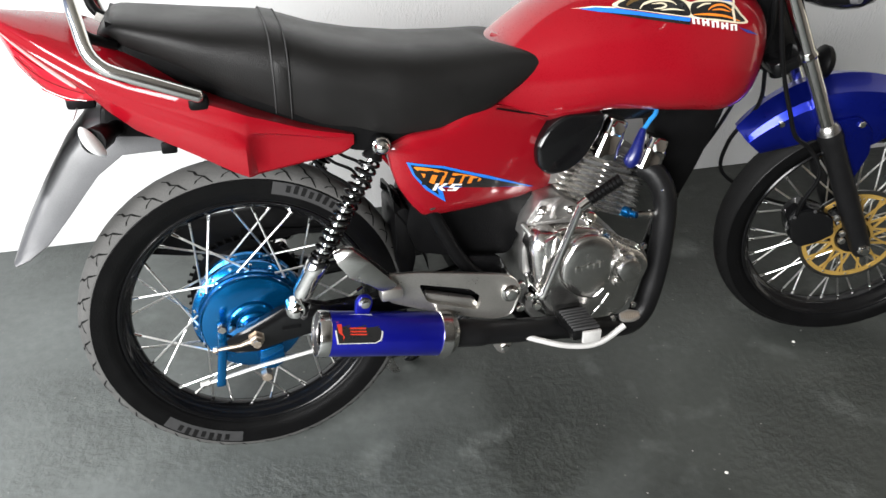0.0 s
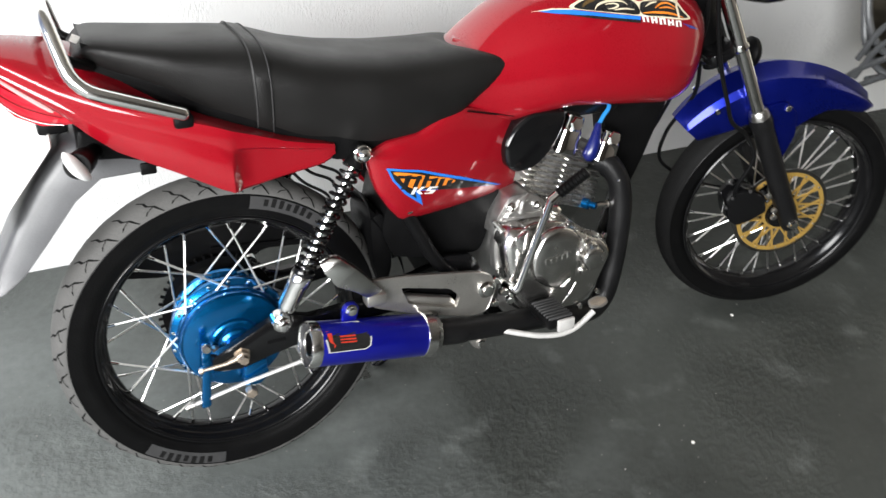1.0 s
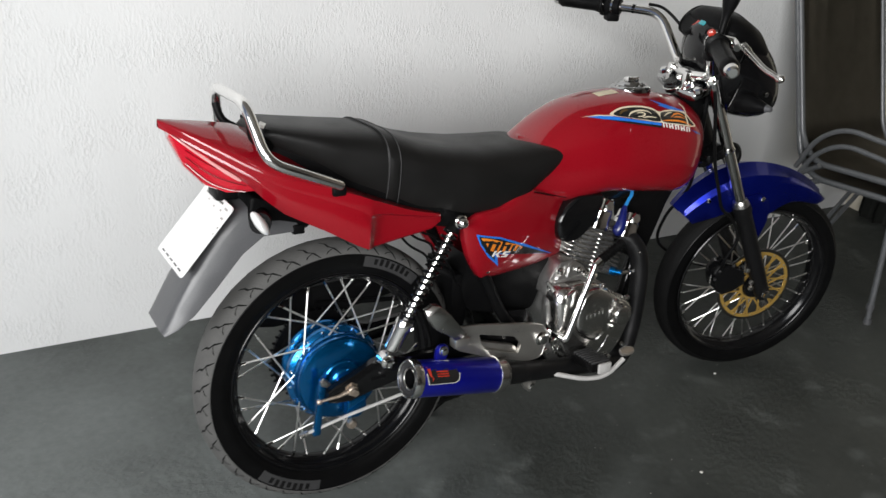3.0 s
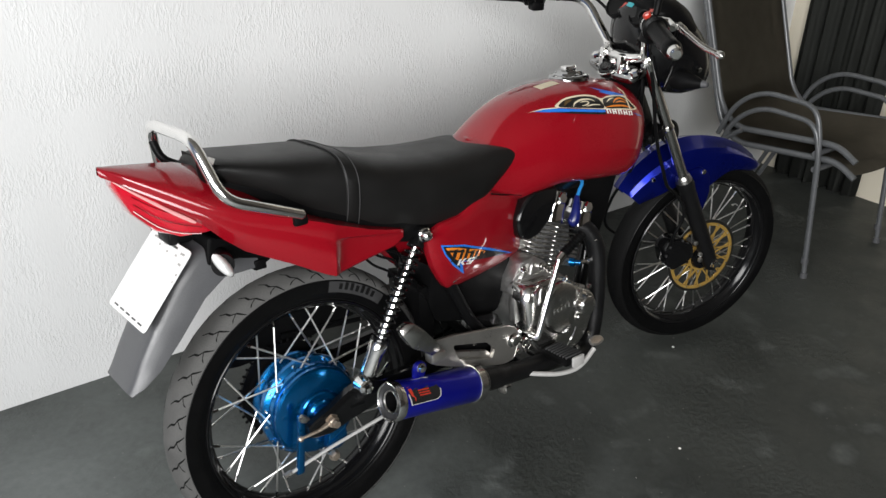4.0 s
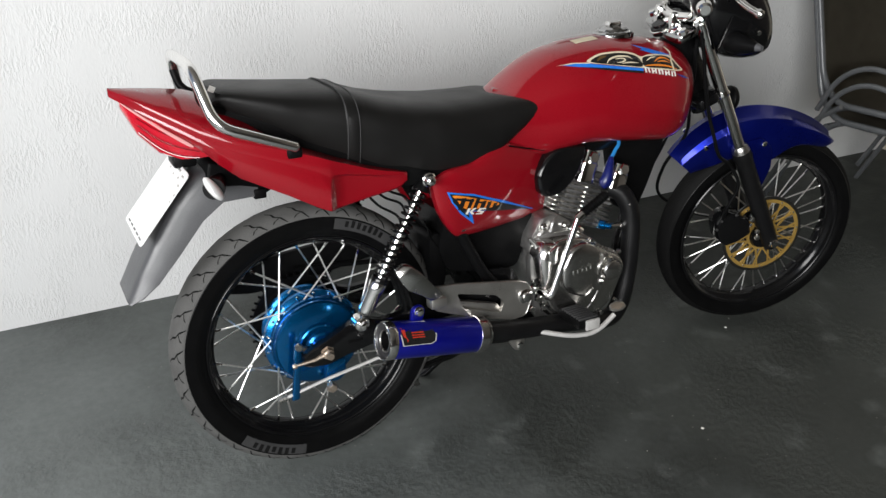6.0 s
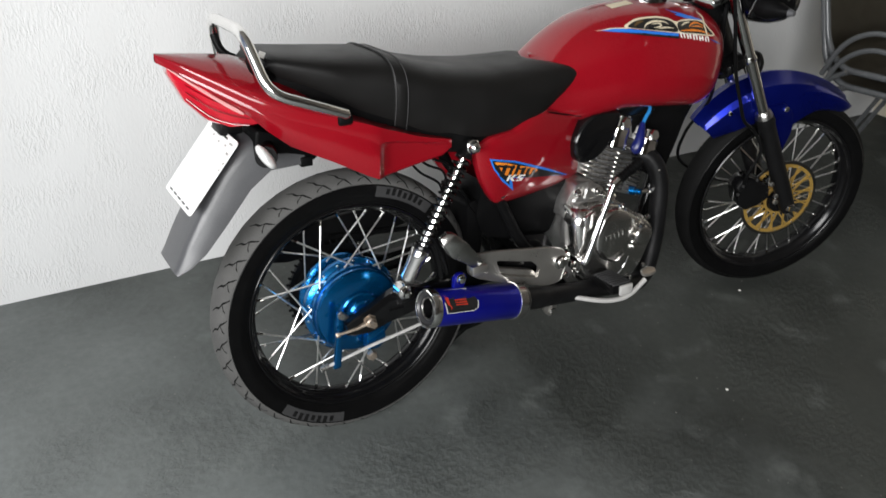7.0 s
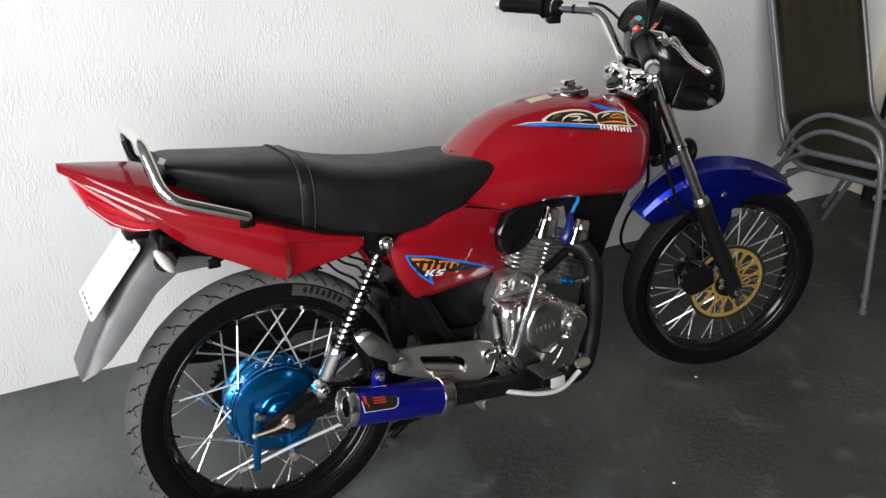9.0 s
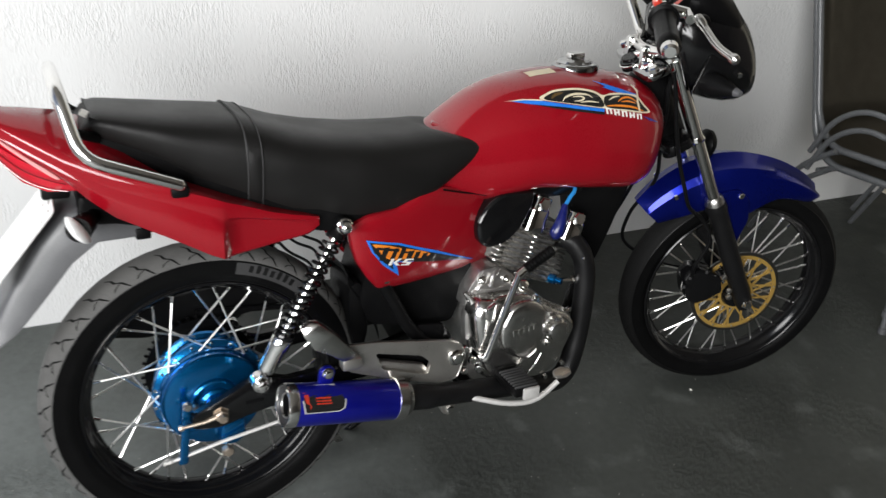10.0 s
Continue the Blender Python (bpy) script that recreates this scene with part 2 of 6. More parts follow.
def again(ob, m, parent=None):
    """Another part on the same mesh."""
    o = new(ob.name.split(".")[0], ob.data)
    o.parent = parent or ob.parent
    o.matrix_basis = m
    return o


def ring_faces(bm, a, b, closed=True):
    n = len(a)
    for i in range(n if closed else n - 1):
        j = (i + 1) % n
        bm.faces.new((a[i], a[j], b[j], b[i]))


def loft(rings, closed=True, cap=True, bm=None):
    bm = bm or bmesh.new()
    vs = [[bm.verts.new(p) for p in r] for r in rings]
    for a, b in zip(vs, vs[1:]):
        ring_faces(bm, a, b, closed)
    if cap and closed:
        bm.faces.new(vs[0][::-1])
        bm.faces.new(vs[-1])
    return bm


def lathe(profile, n=48, start=0.0, sweep=360.0, bm=None, close_profile=False):
    """Turns (radius, y) pairs round the y axis."""
    bm = bm or bmesh.new()
    full = abs(sweep - 360) < 1e-6
    cols = []
    for i in range(n if full else n + 1):
        a = radians(start + sweep * i / n)
        cols.append([bm.verts.new((r * math.cos(a), y, r * math.sin(a))) for r, y in profile])
    for i in range(len(cols) if full else len(cols) - 1):
        p, q = cols[i], cols[(i + 1) % len(cols)]
        m = len(p)
        for j in range(m if close_profile else m - 1):
            f = (p[j], p[(j + 1) % m], q[(j + 1) % m], q[j])
            bm.faces.new(f)
    if close_profile and not full:
        bm.faces.new(cols[0])
        bm.faces.new(cols[-1][::-1])
    bmesh.ops.remove_doubles(bm, verts=bm.verts[:], dist=1e-6)
    return bm


def spline(pts, steps=6, closed=False):
    """A smooth line through the points."""
    p = [Vector(q) for q in pts]
    n = len(p)
    out = []
    for i in range(n if closed else n - 1):
        a, b, c, d = (p[(i - 1) % n], p[i], p[(i + 1) % n], p[(i + 2) % n]) if closed else (p[max(i - 1, 0)], p[i], p[i + 1], p[min(i + 2, n - 1)])
        for s in range(steps):
            t = s / steps
            out.append(0.5 * (2 * b + (c - a) * t + (2 * a - 5 * b + 4 * c - d) * t * t + (3 * b - a - 3 * c + d) * t ** 3))
    if not closed:
        out.append(p[-1])
    return out


def fillet(pts, r, steps=5):
    """The points with their corners rounded."""
    p = [Vector(q) for q in pts]
    out = [p[0]]
    for a, b, c in zip(p, p[1:], p[2:]):
        d, e = (a - b), (c - b)
        k = min(r, d.length * 0.49, e.length * 0.49)
        s, t = b + d.normalized() * k, b + e.normalized() * k
        for i in range(steps + 1):
            u = i / steps
            out.append(s.lerp(b, u).lerp(b.lerp(t, u), u))
    return out + [p[-1]]


def tube(pts, r, n=12, closed=False, bm=None, cap=True, hollow=False):
    """A round bar along the points; r may be a list, one for each point."""
    p = [Vector(q) for q in pts]
    rs = r if isinstance(r, (list, tuple)) else [r] * len(p)
    rings, up = [], None
    for i, q in enumerate(p):
        if closed:
            d = p[(i + 1) % len(p)] - p[i - 1]
        else:
            d = p[min(i + 1, len(p) - 1)] - p[max(i - 1, 0)]
        d = d.normalized()
        if up is None:
            up = d.orthogonal().normalized()
        up = (up - d * up.dot(d)).normalized()
        side = d.cross(up)
        rings.append([q + (up * math.cos(2 * math.pi * j / n) + side * math.sin(2 * math.pi * j / n)) * rs[i] for j in range(n)])
    bm = bm or bmesh.new()
    vs = [[bm.verts.new(v) for v in ring] for ring in rings]
    for a, b in zip(vs, vs[1:]):
        ring_faces(bm, a, b)
    if closed:
        ring_faces(bm, vs[-1], vs[0])
    elif cap:
        bm.faces.new(vs[0][::-1])
        bm.faces.new(vs[-1])
    return bm


def box(x0, x1, y0, y1, z0, z1, bevel=0.0, bm=None, seg=2):
    b = bmesh.new()
    bmesh.ops.create_cube(b, size=1)
    bmesh.ops.scale(b, vec=(abs(x1 - x0), abs(y1 - y0), abs(z1 - z0)), verts=b.verts[:])
    bmesh.ops.translate(b, vec=((x0 + x1) / 2, (y0 + y1) / 2, (z0 + z1) / 2), verts=b.verts[:])
    if bevel:
        bmesh.ops.bevel(b, geom=b.edges[:], offset=bevel, segments=seg, affect="EDGES", profile=0.5)
    return merge(bm, b)


def merge(bm, b):
    if bm is None:
        return b
    me = bpy.data.meshes.new("tmp")
    b.to_mesh(me)
    b.free()
    bm.from_mesh(me)
    bpy.data.meshes.remove(me)
    return bm


def slab(outline, y0, y1, bevel=0.003, bm=None, seg=2):
    """A plate with the outline in x and z, between two y, with rounded edges. y0, y1: numbers or functions of (x, z)."""
    f0 = y0 if callable(y0) else (lambda x, z: y0)
    f1 = y1 if callable(y1) else (lambda x, z: y1)
    b = bmesh.new()
    lo = [b.verts.new((x, f0(x, z), z)) for x, z in outline]
    hi = [b.verts.new((x, f1(x, z), z)) for x, z in outline]
    b.faces.new(lo)
    b.faces.new(hi[::-1])
    ring_faces(b, lo, hi)
    bmesh.ops.recalc_face_normals(b, faces=b.faces[:])
    if bevel:
        es = [e for e in b.edges if len(e.link_faces) == 2 and e.calc_face_angle(0) > 0.6 and any(len(f.verts) > 4 for f in e.link_faces)]
        bmesh.ops.bevel(b, geom=es, offset=bevel, segments=seg, affect="EDGES", profile=0.5, clamp_overlap=True)
    return merge(bm, b)


def round_outline(pts, r=0.01, steps=4):
    p = [Vector((x, 0, z)) for x, z in pts]
    n = len(p)
    out = []
    for i in range(n):
        a, b, c = p[i - 1], p[i], p[(i + 1) % n]
        d, e = a - b, c - b
        k = min(r, d.length * 0.45, e.length * 0.45)
        s, t = b + d.normalized() * k, b + e.normalized() * k
        for j in range(steps + 1):
            u = j / steps
            q = s.lerp(b, u).lerp(b.lerp(t, u), u)
            out.append((q.x, q.z))
    return out


def turned(profile, a, b, n=24):
    """A turned body along the line from a to b: (way along in metres, radius) pairs."""
    a, b = Vector(a), Vector(b)
    bm = lathe([(r, s) for s, r in profile], n)
    q = Vector((0, 1, 0)).rotation_difference((b - a).normalized())
    bmesh.ops.transform(bm, matrix=Matrix.Translation(a) @ q.to_matrix().to_4x4(), verts=bm.verts[:])
    return bm


def ramp(x, keys):
    """A smooth value at x from (x, value) keys."""
    if x <= keys[0][0]:
        return keys[0][1]
    for (a, u), (b, v) in zip(keys, keys[1:]):
        if x <= b:
            t = (x - a) / (b - a)
            return u + (v - u) * t
    return keys[-1][1]


def soft(x, keys, w=0.02):
    """The value at x, with the corners between the keys rounded off."""
    return sum(k * ramp(x + w * d, keys) for d, k in ((-1, 1), (-0.5, 2), (0, 3), (0.5, 2), (1, 1))) / 9


def bolt(at, way=(0, -1, 0), r=0.008, h=0.006, bm=None):
    b = turned([(0, 0), (0, r), (h * 0.75, r), (h, r * 0.75), (h, 0)], at, Vector(at) + Vector(way), 6)
    return merge(bm, b)


# ---- the garage ----
def structure(name, bm, mat, label, category):
    return tagged(part(name, bm, mat, angle=30), label, category, kind="structure")


WALL_Y = lambda x: 0.887 - 0.017 * x          # the long wall runs a degree off the motorcycle's line
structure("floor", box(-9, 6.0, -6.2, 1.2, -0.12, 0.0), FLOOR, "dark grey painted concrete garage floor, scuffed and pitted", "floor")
b = bmesh.new()
lo = [(-3.6, WALL_Y(-3.6)), (2.98, WALL_Y(2.98)), (2.98, WALL_Y(2.98) + 0.16), (-3.6, WALL_Y(-3.6) + 0.16)]
loft([[(x, y, 0.0) for x, y in lo], [(x, y, 2.8) for x, y in lo]], bm=b)
structure("wall_north", b, WALL, "white painted wall with a coarse sprayed texture", "wall")
structure("wall_east", box(2.98, 3.14, -0.30, 1.0, 0, 2.8), BEIGE, "beige painted plaster end wall", "wall")
# two dark walls added out of view to cut bounce light and reflections
structure("unseen_wall_east", box(2.985, 3.14, -4.66, -0.30, 0, 2.8), BROWN, "unseen dark brown end wall, added to cut bounce light", "wall")
structure("unseen_wall_south", box(-1.5, 2.98, -4.66, -4.5, 0, 2.8), BROWN, "unseen dark brown south wall, added to cut bounce light", "wall")
# roof added out of view to shade the room, cut short westward for skylight
structure("ceiling", box(-1.5, 3.14, -4.66, 1.05, 2.8, 2.95), CEIL, "unseen ceiling added to shade the garage", "ceiling")


# ---- the motorcycle: x forward from the rear axle, y to its left, z up; it leans on its side stand ----
bike = new("motorcycle")
bike.empty_display_size = 0.2
bike.matrix_world = pose(0, 0.071, 0, -8, 0, -0.5)
tagged(bike, "red street motorcycle with blue mudguard leaning on its side stand", "motorcycle")

RAKE, STEER, PIVOT = radians(27.5), radians(-17.3), Vector((1.304, 0, 0.286))
STEM = Vector((-math.sin(RAKE), 0, math.cos(RAKE)))
TURNED = Matrix.Translation(PIVOT) @ Matrix.Rotation(STEER, 4, STEM) @ Matrix.Translation(-PIVOT)
REAR, FRONT = Vector((0, 0, 0.3075)), Vector((1.339, 0, 0.3040))
REAR_M = Matrix.Translation(REAR)
FRONT_M = TURNED @ Matrix.Translation(FRONT)


def hold(name, label="", m=None, parent=None):
    """A part made of pieces, held by an empty."""
    ob = new(name)
    ob.empty_display_size = 0.05
    ob.parent = parent or bike
    if m is not None:
        ob.matrix_basis = m
    if label:
        ob["label"] = label
    return ob


# -- tank --
def tank_ring(x, k, n=40):
    x0 = x
    if x > 0.8:
        x = 0.8 + (x - 0.8) / 1.1156
    top = soft(x, [(0.40, 0.765), (0.44, 0.775), (0.462, 0.784), (0.475, 0.794), (0.495, 0.812), (0.52, 0.833), (0.56, 0.859), (0.61, 0.880), (0.68, 0.8935), (0.754, 0.8985), (0.857, 0.888), (0.925, 0.874), (0.965, 0.850), (0.988, 0.8175), (0.998, 0.780)])
    bot = soft(x, [(0.40, 0.675), (0.446, 0.668), (0.50, 0.657), (0.54, 0.648), (0.575, 0.646), (0.62, 0.656), (0.68, 0.664), (0.77, 0.654), (0.854, 0.643), (0.90, 0.635), (0.945, 0.6435), (0.968, 0.667), (0.988, 0.706), (0.998, 0.730)])
    w = soft(x, [(0.40, 0.085), (0.46, 0.098), (0.52, 0.106), (0.57, 0.118), (0.63, 0.132), (0.70, 0.142), (0.80, 0.146), (0.88, 0.140), (0.93, 0.124), (0.966, 0.098), (0.988, 0.065), (0.998, 0.03)]) + k
    mid = soft(x, [(0.40, 0.740), (0.60, 0.750), (0.85, 0.755), (0.998, 0.765)])
    out = []
    for i in range(n):
        a = 2 * math.pi * i / n
        c, s = math.cos(a), math.sin(a)
        p, q = (0.90, 0.92) if s > 0 else (0.40, 0.9)
        y = w * math.copysign(abs(c) ** p, c)
        z = mid + ((top + k - mid) if s > 0 else (mid - bot + k)) * math.copysign(abs(s) ** q, s)
        out.append(Vector((x0, y, z)))
    return out


xs = [0.40 + 0.6204 * i / 52 for i in range(53)]
tank = part("fuel_tank", loft([tank_ring(x, 0) for x in xs]), RED, bike, "glossy red fuel tank", angle=60)


# the tank's rim, curled round the nose of the seat
for sd in (-1, 1):
    rim_line = spline([(0.480, 0.0, 0.797), (0.496, sd * 0.042, 0.797), (0.522, sd * 0.072, 0.792), (0.550, sd * 0.0945, 0.777), (0.561, sd * 0.1055, 0.757), (0.555, sd * 0.107, 0.735)], 5)
    part("tank_rim", tube(rim_line, [0.0052] * 19 + [0.0046, 0.004, 0.0033, 0.0026, 0.0019, 0.0012, 0.0006], 12), RED, tank, angle=60)

# -- seat --
SEAT_TOP = [(-0.175, 0.868), (-0.165, 0.89), (-0.15, 0.897), (-0.118, 0.893), (-0.063, 0.886), (0.031, 0.876), (0.075, 0.871), (0.104, 0.864), (0.166, 0.842), (0.232, 0.828), (0.314, 0.817), (0.385, 0.814), (0.436, 0.814), (0.455, 0.808), (0.47, 0.798)]
SEAT_LOW = [(-0.175, 0.858), (-0.165, 0.853), (-0.13, 0.838), (-0.066, 0.808), (0.0, 0.762), (0.055, 0.737), (0.103, 0.714), (0.197, 0.684), (0.243, 0.672), (0.325, 0.661), (0.372, 0.666), (0.40, 0.682), (0.43, 0.706), (0.455, 0.730), (0.47, 0.752)]
SEAT_W = [(-0.175, 0.062), (-0.16, 0.080), (-0.12, 0.095), (-0.05, 0.112), (0.05, 0.126), (0.15, 0.136), (0.28, 0.137), (0.36, 0.128), (0.42, 0.117), (0.455, 0.108), (0.47, 0.101)]


def seat_ring(x, k=0.0, n=44):
    top, low, w = soft(x, SEAT_TOP, 0.012) - 0.0115 + k, soft(x, SEAT_LOW), soft(x, SEAT_W) + k
    fwd = max(0.0, (x - 0.25) / 0.22) ** 1.5
    out = []
    for i in range(n):
        a = math.pi * (-0.12 + 1.24 * i / (n - 1))
        c, s = math.cos(a), math.sin(a)
        y = w * math.copysign(abs(c) ** 0.5, c)
        mid = low + (top - low) * 0.42
        if s >= 0:
            z = mid + (top - mid) * s ** 0.72
        else:
            z = mid + (mid - low) * s / math.sin(0.12 * math.pi)
        y *= 1 - 0.10 * max(0.0, (top - z) / (top - low)) ** 2
        g = max(0.0, 1 - ((z - (top + low) / 2 - 0.004) / ((top - low) * 0.60)) ** 2)
        out.append(Vector((x + 0.086 * fwd * g ** 0.5 * min(1.0, abs(y / 0.095)) ** 1.5, y, z)))
    return out


xs = [-0.175 + 0.645 * i / 60 for i in range(61)]
b = loft([seat_ring(x) for x in xs])
seat = part("seat", b, VINYL, bike, "stepped black vinyl dual seat", angle=55)
strap = part("seat_strap", loft([seat_ring(x, 0.0025 if 0 < i < 4 else 0.0003) for i, x in enumerate((0.074, 0.078, 0.088, 0.098, 0.102))], closed=False), VINYL, seat, "stitched black strap across the seat", angle=30)
for sx in (0.076, 0.100):
    part("seam", tube([q for q in seat_ring(sx, 0.0028)], 0.0011, 6), SCUFF, seat)

# -- tail cowl: stations of centre height, ridge and lower edge --
COWL = [(-0.337, 0.897, 0.003, 0.894, 0.003, 0.890), (-0.318, 0.895, 0.026, 0.885, 0.023, 0.874), (-0.30, 0.893, 0.047, 0.876, 0.042, 0.856), (-0.25, 0.887, 0.083, 0.848, 0.076, 0.818), (-0.205, 0.880, 0.107, 0.822, 0.099, 0.784), (-0.175, 0.869, 0.117, 0.809, 0.108, 0.752), (-0.14, 0.856, 0.128, 0.796, 0.117, 0.722),
        (-0.06, 0.79, 0.144, 0.772, 0.138, 0.681), (0.0, 0.76, 0.153, 0.752, 0.150, 0.647), (0.0205, 0.7515, 0.1549, 0.7437, 0.1527, 0.6375, 0.712), (0.0275, 0.7482, 0.1542, 0.7405, 0.1500, 0.6370, 0.712, 0.0015), (0.035, 0.7450, 0.1528, 0.7375, 0.1425, 0.6370, 0.711, 0.0070), (0.060, 0.735, 0.1485, 0.728, 0.1385, 0.6395, 0.7075, 0.0090), (0.11, 0.715, 0.1425, 0.708, 0.1330, 0.6450, 0.697, 0.0080),
        (0.15, 0.703, 0.1375, 0.696, 0.1300, 0.6490, 0.688, 0.0060), (0.175, 0.695, 0.1340, 0.690, 0.1285, 0.6520, 0.683, 0.0040), (0.188, 0.690, 0.1315, 0.686, 0.1275, 0.6575, 0.680, 0.0020), (0.196, 0.687, 0.1285, 0.684, 0.1262, 0.6670, 0.678, 0.0005)]


def cowl_ring(side, x, zt, yr, zr, yl, zl, zp=None, rec=0.0):
    """One side's section: the top, a strip at full width down to zp, and below it the face, set in by rec."""
    if zp is None:
        zp = zr - (zr - zl) * 0.26
    pts = [(0.0, zt), (0.5 * yr, zt + (zr - zt) * 0.26), (0.9 * yr, zt + (zr - zt) * 0.74), (0.975 * yr, zt + (zr - zt) * 0.90), (yr, zr), (yr * 1.004, zr - (zr - zl) * 0.08), (yr + 0.001 - rec * 0.10, zp), (yr - rec * 0.75, zp - 0.005), (yr - rec + (0.002 if rec == 0 else 0), zp - 0.012)]
    y8, z8 = pts[-1]
    pts += [((y8 + yl) / 2 + (0.002 if rec == 0 else -0.001), (z8 + zl) / 2), (yl, zl + 0.004), (yl - 0.003, zl), (yl - 0.012 if yl > 0.02 else 0.0, zl + 0.002)]
    return [Vector((x, side * y, z)) for y, z in pts]


b = bmesh.new()
for side in (-1, 1):
    loft([cowl_ring(side, *c) for c in COWL], closed=False, bm=b)
bmesh.ops.remove_doubles(b, verts=b.verts[:], dist=1e-5)
cowl = part("tail_cowl", b, RED, bike, "glossy red pointed tail cowl", angle=34)
# the black pan under the seat
b = loft([[Vector((x, y * ramp(x, SEAT_W), ramp(x, SEAT_LOW) + dz)) for y, dz in ((-0.88, -0.03), (-0.90, 0.03), (0.90, 0.03), (0.88, -0.03))] for x in (-0.16, -0.1, -0.05, 0.0, 0.05, 0.1, 0.2, 0.3, 0.4)])
part("seat_pan", b, MATT, bike, "black plastic seat pan")

# -- tail light --
b = bmesh.new()
TL = [(-0.322, 0.884, 0.019, 0.858), (-0.300, 0.874, 0.039, 0.808), (-0.268, 0.856, 0.063, 0.772), (-0.235, 0.840, 0.080, 0.757), (-0.205, 0.822, 0.092, 0.757), (-0.185, 0.81, 0.096, 0.758)]
loft([[Vector((x, -w, zt - 0.01)), Vector((x, -w * 1.0, (zt + zb) / 2)), Vector((x, -w * 0.82, zb + 0.006)), Vector((x, -w * 0.5, zb)), Vector((x, w * 0.5, zb)), Vector((x, w * 0.82, zb + 0.006)), Vector((x, w, (zt + zb) / 2)), Vector((x, w, zt - 0.01))] for x, zt, w, zb in TL], bm=b)
tail_light = part("tail_light", b, LENS, bike, "ribbed red tail light lens", angle=40)
for s in (-1, 1):
    for f in (0.30, 0.52, 0.74):
        line = [(x, s * (w * (1.0 if f < 0.6 else 0.93) + 0.0012), zt - 0.012 + (zb + 0.006 - zt) * f) for x, zt, w, zb in TL[1:5]]
        part("lens_rib", tube(spline(line, 4), 0.0010, 6), LENS_DARK, tail_light, "dark red rib in the lens")
    # black bar drawn in for the shadow between lens and cowl
    part("lens_shadow_gap", tube(spline([(x, s * (w + 0.002), zt - 0.016) for x, zt, w, zb in TL[2:]], 4), 0.004, 8), MATT, tail_light)

# -- side panels --
PANEL = [(0.250, 0.655), (0.258, 0.612), (0.269, 0.578), (0.292, 0.54), (0.316, 0.510), (0.36, 0.505), (0.43, 0.503), (0.52, 0.502), (0.575, 0.505), (0.602, 0.515), (0.572, 0.572), (0.570, 0.648), (0.568, 0.672), (0.446, 0.704), (0.40, 0.698), (0.35, 0.676), (0.29, 0.672)]


def panel_y(side, off=0.0):
    return lambda x, z: side * (0.131 - 0.055 * max(0.0, (x - 0.30) / 0.26) ** 1.3 + off - 0.02 * max(0.0, (0.60 - z) / 0.09) ** 1.5)


for side in (-1, 1):
    out = round_outline(PANEL, 0.008)
    b = bmesh.new()
    cx, cz = 0.41, 0.61
    rings = []
    for f, off in [(1.0, -0.020), (1.0, -0.006)] + [(q, -0.003 + 0.010 * (1 - q ** 10)) for q in (0.99, 0.975, 0.95, 0.92, 0.88, 0.82, 0.74, 0.6, 0.4, 0.2)]:
        fy = panel_y(side, off)
        rings.append([Vector((cx + (x - cx) * f, fy(cx + (x - cx) * f, cz + (z - cz) * f), cz + (z - cz) * f)) for x, z in out])
    loft(rings, bm=b)
    part("side_panel", b, RED, bike, "glossy red side panel", angle=35)


